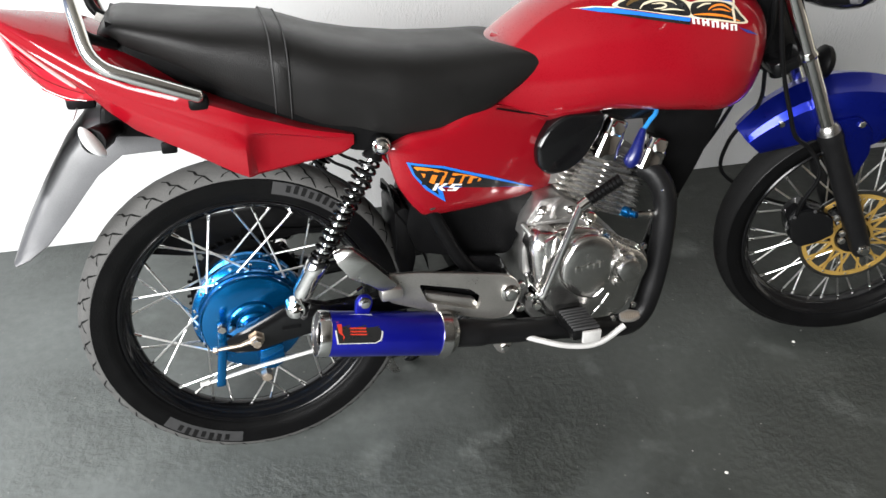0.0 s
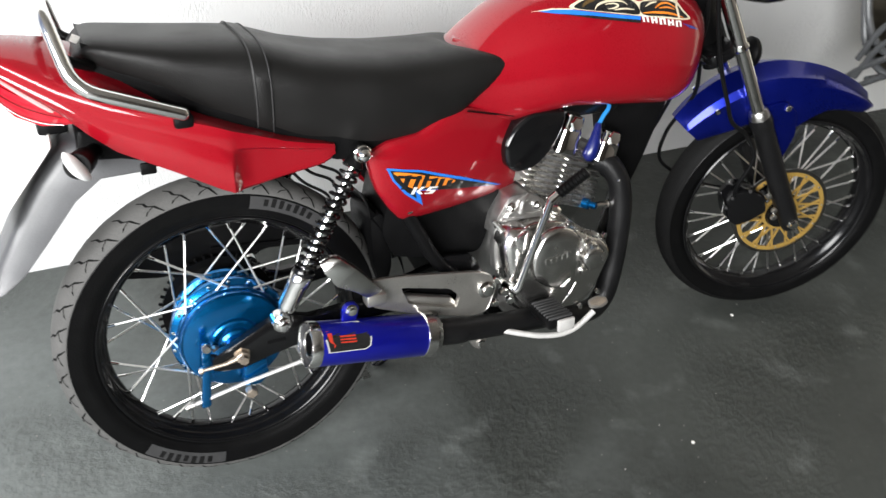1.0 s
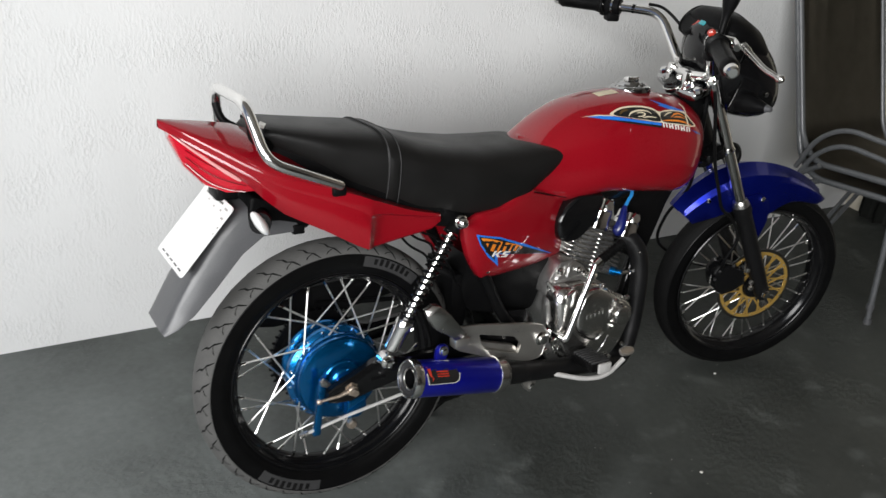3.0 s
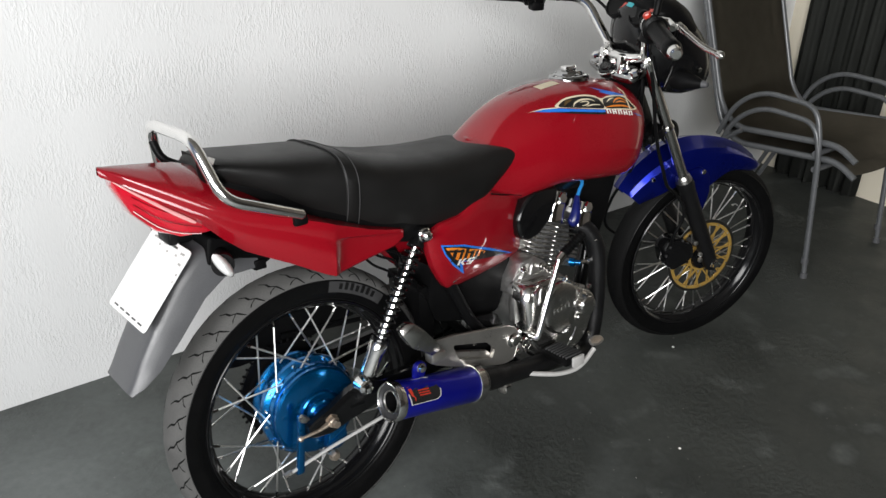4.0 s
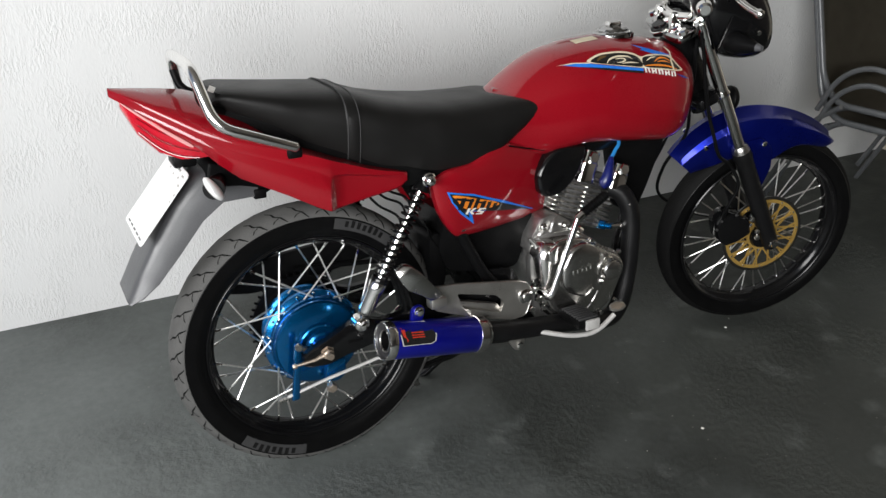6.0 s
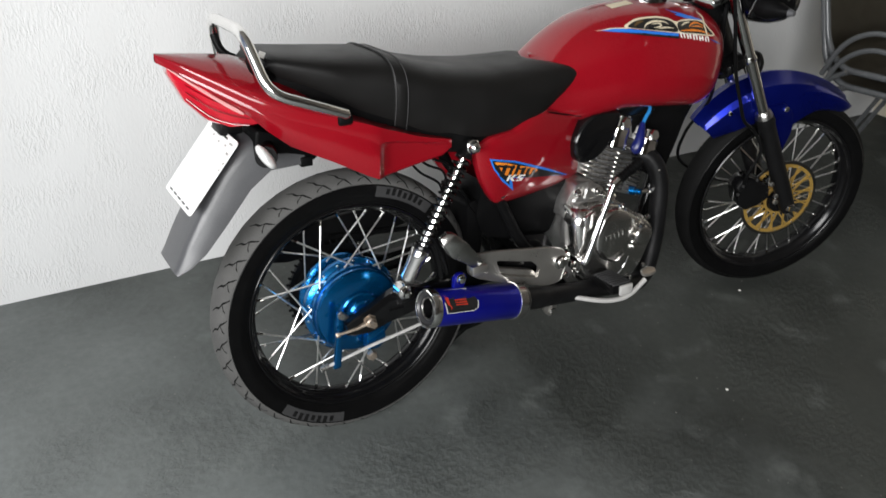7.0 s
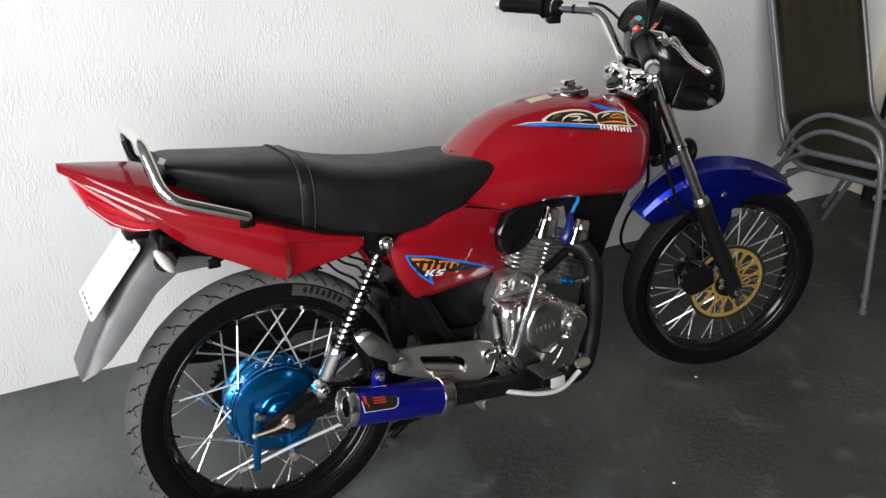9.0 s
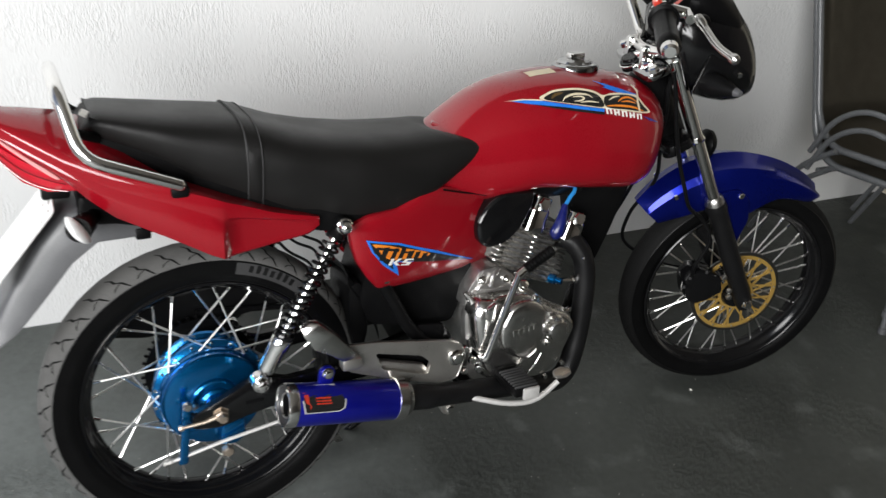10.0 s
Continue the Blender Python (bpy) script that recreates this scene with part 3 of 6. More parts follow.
# -- wheels --
def wheel(name, m, R, width, rim_r, hub, label, turn, tread_mat):
    w = hold(name, label, m)
    h = width / 2
    prof = [(rim_r - 0.004, -h * 0.70), (rim_r + 0.004, -h * 0.80), (rim_r + 0.006, -h * 0.86), (rim_r + (R - rim_r) * 0.20, -h * 0.92), (rim_r + (R - rim_r) * 0.24, -h * 0.955), (rim_r + (R - rim_r) * 0.40, -h * 1.0), (rim_r + (R - rim_r) * 0.62, -h), (rim_r + (R - rim_r) * 0.66, -h * 1.012), (rim_r + (R - rim_r) * 0.69, -h * 0.97), (R - 0.029, -h * 0.985)]
    part("tyre", lathe(prof + [(r, -y) for r, y in prof[::-1]], 96), RUBBER, w, "black rubber tyre", angle=30)
    # the tread, a band of worn rubber with its grooves
    tread = [(R - 0.0300, -h * 0.975)] + [(R - 0.036 + 0.036 * math.cos(radians(a)) ** 0.75, h * 0.99 * math.sin(radians(a)) / math.sin(radians(76))) for a in range(-76, 77, 8)] + [(R - 0.0300, h * 0.975)]
    tr = part("tread", lathe(tread, 96), tread_mat, w, "worn grey-black tread", angle=60)
    # rim: a rolled lip each side and a well between
    rp = [(rim_r + 0.004, -0.0300), (rim_r + 0.0045, -0.0340), (rim_r + 0.002, -0.0362), (rim_r - 0.002, -0.0355), (rim_r - 0.0045, -0.0325), (rim_r - 0.0060, -0.0270), (rim_r - 0.0105, -0.0215), (rim_r - 0.0165, -0.0150), (rim_r - 0.0195, -0.0070), (rim_r - 0.0200, 0.0)]
    rp = rp + [(r, -y) for r, y in rp[-2::-1]]
    part("rim", lathe(rp, 96), RIM, w, "gloss black spoked rim", angle=44)
    # spokes in crossing pairs
    fl, fr = hub
    base = tube([(0, 0, 0), (0, 0, 1)], 0.0021, 8)
    sp = None
    for i in range(36):
        side = -1 if i % 2 == 0 else 1
        pair = 1 if (i // 2) % 2 == 0 else -1
        a = radians(turn + i * 10)
        off = radians(34 if fr < 0.08 else 36) * pair
        p = Vector((fr * math.cos(a - off), side * fl, fr * math.sin(a - off)))
        q = Vector(((rim_r - 0.019) * math.cos(a), side * 0.004, (rim_r - 0.019) * math.sin(a)))
        mm = Matrix.Translation(p) @ Vector((0, 0, 1)).rotation_difference(q - p).to_matrix().to_4x4() @ Matrix.Diagonal((1, 1, (q - p).length, 1))
        if sp is None:
            sp = part("spoke", base, SPOKE, w, "chromed spoke", m=mm)
            nip = part("nipple", turned([(0, 0), (0, 0.0032), (0.014, 0.0026), (0.014, 0)], (0, 0, 0), (0, 0, 1), 8), CHROME, w, m=mm)
        else:
            again(sp, mm)
        d = (p - q).normalized()
        mn = Matrix.Translation(q) @ Vector((0, 0, 1)).rotation_difference(d).to_matrix().to_4x4()
        if i == 0:
            nip.matrix_basis = mn
        else:
            again(nip, mn)
    return w


rear = wheel("rear_wheel", REAR_M, 0.3085, 0.086, 0.2365, (0.030, 0.100), "rear wheel with light-blue hub and black rim", 4, TREAD)
front = wheel("front_wheel", FRONT_M, 0.294, 0.074, 0.2365, (0.032, 0.045), "front wheel with gold brake disc", 2, TREAD_SHADED)

# rear hub with its brake plate
part("hub", lathe([(0.0, 0.072), (0.03, 0.072), (0.05, 0.066), (0.088, 0.062), (0.096, 0.058), (0.098, 0.050), (0.096, 0.044), (0.088, 0.040), (0.086, 0.018), (0.092, 0.006), (0.106, 0.000), (0.1105, -0.004), (0.1115, -0.010), (0.1105, -0.017), (0.106, -0.021), (0.101, -0.024), (0.100, -0.036), (0.098, -0.039), (0.0, -0.039)], 72), CYAN, rear, "light-blue anodised drum hub", angle=25)
plate = part("brake_plate", lathe([(0.0965, -0.038), (0.0965, -0.048), (0.093, -0.053), (0.080, -0.056), (0.058, -0.058), (0.050, -0.0585), (0.047, -0.064), (0.044, -0.066), (0.034, -0.066), (0.031, -0.071), (0.026, -0.074), (0.024, -0.084), (0.0, -0.084)], 72), CYAN, rear, "light-blue brake plate", angle=22)
for i in range(18):
    a = radians(i * 20 + 6)
    b = bolt((0.1055 * math.cos(a), -0.0205, 0.1055 * math.sin(a)), r=0.0035, h=0.004)
    part("spoke_head", b, CHROME, rear)
# sprocket and chain on the far side
b = lathe([(0.095, 0.080), (0.095, 0.088), (0.110, 0.088), (0.110, 0.080)], 84, close_profile=True)
for i in range(44):
    a = 2 * math.pi * i / 44
    q = box(-0.0028, 0.0028, 0.081, 0.087, 0.0, 0.009, 0.0012, seg=1)
    bmesh.ops.transform(q, matrix=Matrix.Rotation(a, 4, "Y") @ Matrix.Translation((0, 0, 0.1085)), verts=q.verts[:])
    merge(b, q)
part("sprocket", b, MATT, rear, "dark toothed rear sprocket")
part("sprocket_carrier", lathe([(0.0, 0.074), (0.06, 0.074), (0.095, 0.082), (0.095, 0.088), (0.0, 0.088)], 48), MATT, rear)
# tread grooves: slanted dark strips on each shoulder, the sipes' shade put into colour
def tread_point(R, h, a, v):
    """A point on the crown: a round the wheel, v from -1 to 1 across."""
    t = radians(76 * v)
    r = R - 0.036 + 0.036 * math.cos(t) ** 0.75 + 0.0005
    return Vector((r * math.cos(a), (h * 0.99 + 0.0005) * math.sin(t) / math.sin(radians(76)), r * math.sin(a)))


def grooves(w, R, h, n, lay):
    base = None
    for i in range(n):
        for side in (-1, 1):
            b = bmesh.new()
            rows = []
            for da, v, wd in [(p, q, 1.6 * r) for p, q, r in lay]:
                c = da * 2 * math.pi / n
                rows.append([b.verts.new(tread_point(R, h, c + d * wd / R, side * v)) for d in (-0.5, 0.5)])
            for p, q in zip(rows, rows[1:]):
                b.faces.new((p[0], p[1], q[1], q[0]))
            a = 2 * math.pi * (i + (0.5 if side > 0 else 0)) / n
            m = Matrix.Rotation(-a, 4, "Y")
            part("groove", b, GROOVE_SHADE, w, m=m)


LAYS = ([(-0.16, 0.95, 0.0016), (-0.02, 0.80, 0.0026), (0.10, 0.64, 0.0030), (0.34, 0.52, 0.0030), (0.40, 0.34, 0.0026), (0.62, 0.16, 0.0016)], [(0.12, 0.63, 0.0026), (0.40, 0.74, 0.0024), (0.50, 0.84, 0.0012)])
for lay in LAYS:
    grooves(rear, 0.3085, 0.043, 40, lay)
grooves(front, 0.294, 0.037, 36, LAYS[0])


# a dusty patch with raised lettering bars on the sidewall
def sidewall(w, R, h, rim_r, at, span, count):
    f = lambda u, a, o: Vector(((rim_r + (R - rim_r) * u) * math.cos(a), -(h * (0.98 + 0.02 * math.sin(math.pi * (u - 0.3) / 0.4)) + o), (rim_r + (R - rim_r) * u) * math.sin(a)))
    a0, a1 = radians(at - span / 2), radians(at + span / 2)
    steps = 20
    b = loft([[f(0.30 + 0.33 * j / 4, a0 + (a1 - a0) * i / steps, 0.0006) for j in range(5)] for i in range(steps + 1)], closed=False)
    patch = part("lettering_patch", b, SCUFF, w, "dusty moulded lettering patch")
    for i in range(count):
        c = a0 + (a1 - a0) * (i + 2.0) / (count + 3.0)
        d = (a1 - a0) / (count + 3.0) * 0.27
        hi = 0.62 if i % 3 else 0.58
        b = bmesh.new()
        q = [[f(u, c + s * d, o) for u, s in ((0.40, -1), (0.40, 1), (hi, 1), (hi, -1))] for o in (0.0004, 0.0016)]
        loft(q, bm=b)
        part("letter_bar", b, LETTER, patch)


sidewall(rear, 0.3085, 0.0432, 0.2365, -117, 33, 7)
sidewall(rear, 0.3085, 0.0432, 0.2365, 62, 30, 7)

# -- silencer and exhaust pipe --
MA, MB = Vector((0.101, -0.172, 0.339)), Vector((0.356, -0.166, 0.288))
ML = (MB - MA).length
silencer = part("silencer", turned([(0.012, 0.0385), (0.018, 0.0408), (ML - 0.02, 0.0408), (ML - 0.014, 0.0385)], MA, MB, 48), EXBLUE, bike, "short round blue silencer")
part("end_cap", turned([(0.006, 0.0368), (0.001, 0.0378), (0.0, 0.0392), (0.0005, 0.0410), (0.004, 0.0422), (0.018, 0.0422), (0.0205, 0.0414), (0.021, 0.0395)], MA, MB, 48), BRIGHT, silencer, "polished rolled end ring")
part("outlet_cone", turned([(0.003, 0.0372), (0.007, 0.0345), (0.009, 0.0300), (0.009, 0.0240)], MA, MB, 48), DISH, silencer, "dark grey dished end plate")
part("outlet_ring", turned([(0.009, 0.0248), (0.006, 0.0240), (0.0055, 0.0226), (0.008, 0.0214)], MA, MB, 40), STEEL, silencer, "bright lip of the outlet")
part("outlet", turned([(0.007, 0.0217), (0.050, 0.0200), (0.051, 0.0)], MA, MB, 32), MATT, silencer, "black outlet")
part("clamp_ring", turned([(ML - 0.034, 0.0408), (ML - 0.033, 0.0428), (ML - 0.014, 0.0428), (ML - 0.012, 0.0395), (ML, 0.033), (ML, 0.0)], MA, MB, 48), POLISHED, silencer, "polished clamp ring")
pipe = spline([(0.345, -0.166, 0.290), (0.42, -0.162, 0.276), (0.53, -0.150, 0.256), (0.65, -0.128, 0.228), (0.715, -0.112, 0.206), (0.760, -0.104, 0.203), (0.786, -0.101, 0.226), (0.799, -0.10, 0.265), (0.811, -0.098, 0.335), (0.816, -0.096, 0.425), (0.812, -0.090, 0.482), (0.795, -0.075, 0.520), (0.770, -0.055, 0.535)], 8)
part("exhaust_pipe", tube(pipe, [0.026 if i < 8 else 0.0235 for i in range(len(pipe))], 20), PIPE, bike, "matt black exhaust pipe")


# -- engine --
engine = hold("engine", "air-cooled single-cylinder engine in cast aluminium")
b = slab(round_outline([(0.528, 0.345), (0.520, 0.44), (0.542, 0.485), (0.57, 0.492), (0.63, 0.462), (0.69, 0.430), (0.735, 0.390), (0.770, 0.34), (0.748, 0.262), (0.70, 0.212), (0.57, 0.215), (0.52, 0.27)], 0.02), -0.102, 0.11, 0.008)
part("crankcase", b, ALU, engine, "cast aluminium crankcase")
COVER = [(0.528, 0.335), (0.520, 0.40), (0.545, 0.452), (0.60, 0.458), (0.655, 0.448), (0.712, 0.404), (0.758, 0.382), (0.776, 0.350), (0.757, 0.310), (0.738, 0.268), (0.70, 0.240), (0.61, 0.238), (0.555, 0.27)]
b = slab(round_outline(COVER, 0.022), -0.136, -0.100, 0.012, seg=4)
slab(round_outline([(0.645 + (x - 0.645) * 1.06, 0.348 + (z - 0.348) * 1.07) for x, z in COVER], 0.022), -0.110, -0.100, 0.002, bm=b)
cover = part("clutch_cover", b, POLISHED, engine, "polished clutch cover")
cm = Matrix.Translation((0.629, 0, 0.371))
FACE = round_outline([(-0.050, -0.028), (-0.056, 0.012), (-0.030, 0.066), (0.012, 0.074), (0.052, 0.056), (0.060, 0.010), (0.046, -0.052), (0.022, -0.073), (-0.022, -0.056)], 0.030, 6)
b = loft([[Vector((x * k, y, z * k)) for x, z in FACE] for k, y in ((1.03, -0.130), (1.02, -0.139), (0.985, -0.146), (0.93, -0.1505), (0.88, -0.1520), (0.60, -0.1530), (0.25, -0.1535))])
part("round_cover", b, POLISHED, cover, "polished oval cover", m=cm, angle=30)
for i in range(5):
    b = slab([(-0.026 + i * 0.0125, -0.006), (-0.017 + i * 0.0125, -0.006), (-0.017 + i * 0.0125, 0.005), (-0.026 + i * 0.0125, 0.005)], -0.1552, -0.1525, 0)
    part("emblem_bar", b, CHROME, cover, m=cm @ pose(0, 0, 0.008, 0, -6, 0))
part("filter_cap", lathe([(0.029, -0.128), (0.029, -0.138), (0.0255, -0.142), (0.0255, -0.160), (0.023, -0.164), (0.018, -0.1655), (0.0, -0.166)], 40), POLISHED, cover, "domed filter cap", m=Matrix.Translation((0.714, 0, 0.362)), angle=24)
for x, z in ((0.532, 0.40), (0.565, 0.452), (0.66, 0.444), (0.765, 0.385), (0.764, 0.318), (0.742, 0.268), (0.70, 0.243), (0.60, 0.24), (0.545, 0.28), (0.705, 0.395), (0.700, 0.325)):
    part("cover_bolt", bolt((x, -0.136 if 0.55 < x < 0.75 else -0.112, z), r=0.0065, h=0.008), CHROME, engine)
# gearbox bosses behind the cover
b = lathe([(0.0, -0.12), (0.022, -0.12), (0.026, -0.116), (0.027, -0.10)], 24)
part("boss", b, ALU, engine, m=Matrix.Translation((0.556, 0.010, 0.458)), angle=25)
part("boss", lathe([(0.0, -0.128), (0.018, -0.128), (0.021, -0.124), (0.022, -0.10)], 24), POLISHED, engine, m=Matrix.Translation((0.562, 0, 0.428)), angle=25)
BULGE = round_outline([(0.508, 0.435), (0.526, 0.464), (0.562, 0.462), (0.588, 0.444), (0.578, 0.404), (0.566, 0.362), (0.548, 0.330), (0.524, 0.338), (0.514, 0.385)], 0.014, 4)
b = loft([[Vector((0.547 + (x - 0.547) * k, y, 0.404 + (z - 0.404) * k)) for x, z in BULGE] for k, y in ((0.98, -0.106), (0.96, -0.126), (0.91, -0.138), (0.80, -0.147), (0.62, -0.152), (0.35, -0.154))])
part("housing", b, POLISHED, engine, "polished kick-shaft housing", angle=34)
b = slab(round_outline([(0.531, 0.448), (0.555, 0.462), (0.572, 0.442), (0.562, 0.416), (0.540, 0.412)], 0.008), -0.163, -0.150, 0.004)
part("raised_pad", b, POLISHED, engine, "flat polished pad on the housing")
b = slab(round_outline([(0.510, 0.43), (0.518, 0.468), (0.546, 0.510), (0.585, 0.512), (0.622, 0.490), (0.640, 0.462), (0.600, 0.446)], 0.008), -0.104, -0.03, 0.007)
part("starter_housing", b, ALU, engine, "cast upper crankcase")
part("case_flange", slab(round_outline([(0.524, 0.464), (0.532, 0.470), (0.612, 0.468), (0.655, 0.444), (0.652, 0.436), (0.608, 0.459)], 0.003), -0.112, -0.10, 0.003), ALU, engine, "cast joint flange")
for x, z, r in ((0.548, 0.488, 0.007), (0.606, 0.482, 0.006), (0.522, 0.452, 0.006), (0.624, 0.470, 0.006)):
    part("case_bolt", turned([(0, r * 1.5), (0.004, r * 1.5), (0.005, r), (0.010, r), (0.012, r * 0.5), (0.010, 0.0)], (x, -0.103, z), (x, -1, z), 12), CHROME, engine)
for pts in ([(0.590, -0.104, 0.506), (0.572, -0.111, 0.496), (0.566, -0.111, 0.474)], [(0.505, -0.112, 0.47), (0.520, -0.120, 0.448), (0.518, -0.128, 0.415)]):
    part("casting_rib", tube(spline(pts, 5), 0.0045, 8), ALU, engine)
b = slab(round_outline([(0.508, 0.36), (0.504, 0.42), (0.52, 0.44), (0.538, 0.42), (0.542, 0.37)], 0.01), -0.118, -0.095, 0.006)
part("casing_lug", b, ALU, engine)
for i, (x, z) in enumerate(((0.50, 0.352), (0.515, 0.325), (0.548, 0.335), (0.50, 0.30), (0.532, 0.302))):
    part("link_bolt", bolt((x, -0.128 - 0.006 * (i % 3), z), r=0.009, h=0.012), CHROME, engine)
part("oil_cap", turned([(0, 0.0), (0, 0.013), (0.012, 0.013), (0.014, 0.010), (0.02, 0.010), (0.022, 0.0)], (0.645, -0.10, 0.452), (0.652, -0.135, 0.49), 8), CHROME, engine, "chrome oil filler cap")
part("cover_wire", tube(spline([(0.62, -0.15, 0.245), (0.655, -0.16, 0.29), (0.675, -0.157, 0.315)], 5), 0.002, 6), CHROME, engine)

# cylinder and head: fins on a barrel that leans forward
CYL = pose(0.672, 0, 0.452, 0, 20, 0)
# the core is dark: shade between the fins is put into its colour
cylinder = part("cylinder", box(-0.058, 0.058, -0.058, 0.058, 0, 0.100, 0.01), CAST_SHADED, engine, "finned aluminium cylinder", m=CYL)


def fin_mesh(hx, hy, lug, t=0.0030):
    """A thin plate with rounded corners and a lug on each side, where the studs go through."""
    o = round_outline([(-hx, -hy), (lug - 0.016, -hy), (lug - 0.010, -hy - 0.007), (lug + 0.008, -hy - 0.007), (lug + 0.014, -hy), (hx, -hy), (hx, hy), (-hx, hy)], 0.010, 3)
    return loft([[Vector((x * k, y * k, z)) for x, y in o] for k, z in ((0.985, -t / 2), (1.0, -t / 5), (1.0, t / 5), (0.985, t / 2))])


f0 = None
for i in range(8):
    k = 1.0 - 0.013 * i
    m = Matrix.Translation((-0.008, 0, 0.010 + i * 0.0112)) @ Matrix.Diagonal((k, k, 1, 1))
    if f0 is None:
        f0 = part("fin", fin_mesh(0.097, 0.082, 0.0), FIN, cylinder, "thin cooling fin", m=m)
    else:
        again(f0, m)
head = part("cylinder_head", box(-0.055, 0.06, -0.050, 0.052, 0.098, 0.140, 0.012), CAST_SHADED, engine, "aluminium cylinder head", m=CYL)
f0 = None
for i in range(3):
    k = 1.0 - 0.022 * i
    m = Matrix.Translation((0.010, 0, 0.101 + i * 0.0108)) @ Matrix.Diagonal((k, k, 1, 1))
    if f0 is None:
        f0 = part("fin", fin_mesh(0.084, 0.074, -0.016), FIN, head, "thin cooling fin", m=m)
    else:
        again(f0, m)
# rocker towers with their caps, each with a lower collar
for dx, hgt in ((-0.028, 0.056), (0.074, 0.042)):
    m = CYL @ Matrix.Translation((dx, -0.050, 0.132))
    b = loft([[Vector((x * k, -0.004 + y * k, z)) for x, y in round_outline([(-0.026, -0.028), (0.026, -0.028), (0.026, 0.03), (-0.026, 0.03)], 0.019, 5)] for k, z in ((1.10, -0.020), (1.10, -0.006), (1.04, 0.002), (1.02, hgt * 0.45), (0.96, hgt * 0.50), (0.92, hgt * 0.56), (0.90, hgt - 0.006), (0.84, hgt), (0.40, hgt + 0.001))])
    part("rocker_tower", b, CHROME, engine, "polished rocker tower", m=m, angle=30)
    part("valve_cap", turned([(0, 0.0), (0, 0.016), (0.005, 0.016), (0.008, 0.013), (0.009, 0.0)], (0, -0.026, hgt * 0.72), (0, -1, hgt * 0.72 + 0.2), 6), CHROME, engine, "hexagonal chrome cap", m=m)
lead = spline([(0.727, -0.084, 0.552), (0.733, -0.090, 0.562), (0.741, -0.090, 0.580), (0.750, -0.084, 0.600), (0.758, -0.078, 0.618)], 4)
b = tube(lead, [0.006, 0.0105, 0.0130, 0.0142, 0.0146, 0.0144, 0.0140, 0.0134, 0.0128, 0.0120, 0.0112, 0.0104, 0.0096, 0.0086, 0.0076, 0.0066, 0.0056][:len(lead)], 14)
part("spark_plug_cap", b, CABLE_BLUE, engine, "blue rubber spark plug cap")
part("plug_lead", tube(spline([(0.757, -0.079, 0.615), (0.772, -0.073, 0.630), (0.792, -0.060, 0.650), (0.80, 0.0, 0.69)], 5), 0.0045, 8), CABLE_SKY, engine, "light-blue plug lead")
part("fuel_tap_bolt", turned([(0, 0.0), (0, 0.011), (0.014, 0.011), (0.016, 0.007), (0.03, 0.007), (0.03, 0.0)], (0.735, -0.075, 0.448), (0.76, -0.115, 0.448), 10), CYAN, engine, "blue anodised bolt")
part("banjo", turned([(0, 0.0), (0, 0.006), (0.03, 0.006), (0.03, 0.009), (0.042, 0.009), (0.042, 0.0)], (0.755, -0.09, 0.445), (0.80, -0.09, 0.44), 8), CHROME, engine)
part("exhaust_flange", turned([(0, 0.0), (0, 0.033), (0.012, 0.033), (0.014, 0.028), (0.014, 0.0)], (0.775, -0.035, 0.545), (0.84, -0.07, 0.52), 20), BLACK, engine)
part("flange_nut", bolt((0.800, -0.095, 0.497), (0.4, -0.9, 0), 0.009, 0.012), CHROME, engine)
# intake duct and carburettor shroud, gloss black
b = slab(round_outline([(0.530, 0.612), (0.537, 0.574), (0.558, 0.556), (0.598, 0.560), (0.634, 0.588), (0.662, 0.640), (0.664, 0.668), (0.585, 0.672), (0.550, 0.648)], 0.020), -0.108, -0.02, 0.016, seg=5)
part("air_duct", b, BLACK, bike, "gloss black air duct")
b = slab(round_outline([(0.58, 0.640), (0.62, 0.622), (0.665, 0.630), (0.73, 0.632), (0.81, 0.630), (0.83, 0.668), (0.58, 0.672)], 0.008), -0.060, 0.06, 0.006)
part("tank_underside", b, BLACK, bike, "black plastic shroud under the tank")
part("carburettor", box(0.555, 0.62, -0.06, 0.04, 0.515, 0.60, 0.012), ALU, bike, "aluminium carburettor")
part("intake_hose", tube([(0.45, 0.0, 0.58), (0.56, 0.0, 0.565), (0.66, 0.0, 0.575)], 0.028, 14), MATT, bike)
# kick starter
b = tube(fillet([(0.527, -0.13, 0.336), (0.529, -0.172, 0.340), (0.5905, -0.181, 0.526)], 0.008), [0.011] * 3 + [0.0090] * 2 + [0.0082, 0.0076, 0.0066], 14)
kick = part("kick_lever", b, CHROME, bike, "chrome kick-start lever")
part("knuckle", turned([(0, 0.0), (0, 0.011), (0.02, 0.011), (0.022, 0.008), (0.022, 0.0)], (0.588, -0.180, 0.522), (0.608, -0.181, 0.536), 12), CHROME, kick)
part("rubber", tube([(0.603, -0.181, 0.533), (0.662, -0.186, 0.570)], 0.0105, 12), RUBBER, kick, "ribbed black rubber pedal")
for i in range(9):
    q = Vector((0.606, -0.1813, 0.535)).lerp(Vector((0.659, -0.1857, 0.568)), i / 8)
    part("rubber_rib", turned([(-0.0014, 0.0112), (0.0, 0.0126), (0.0014, 0.0112)], q, q + Vector((0.57, -0.08, 0.36)), 12), RUBBER, kick)

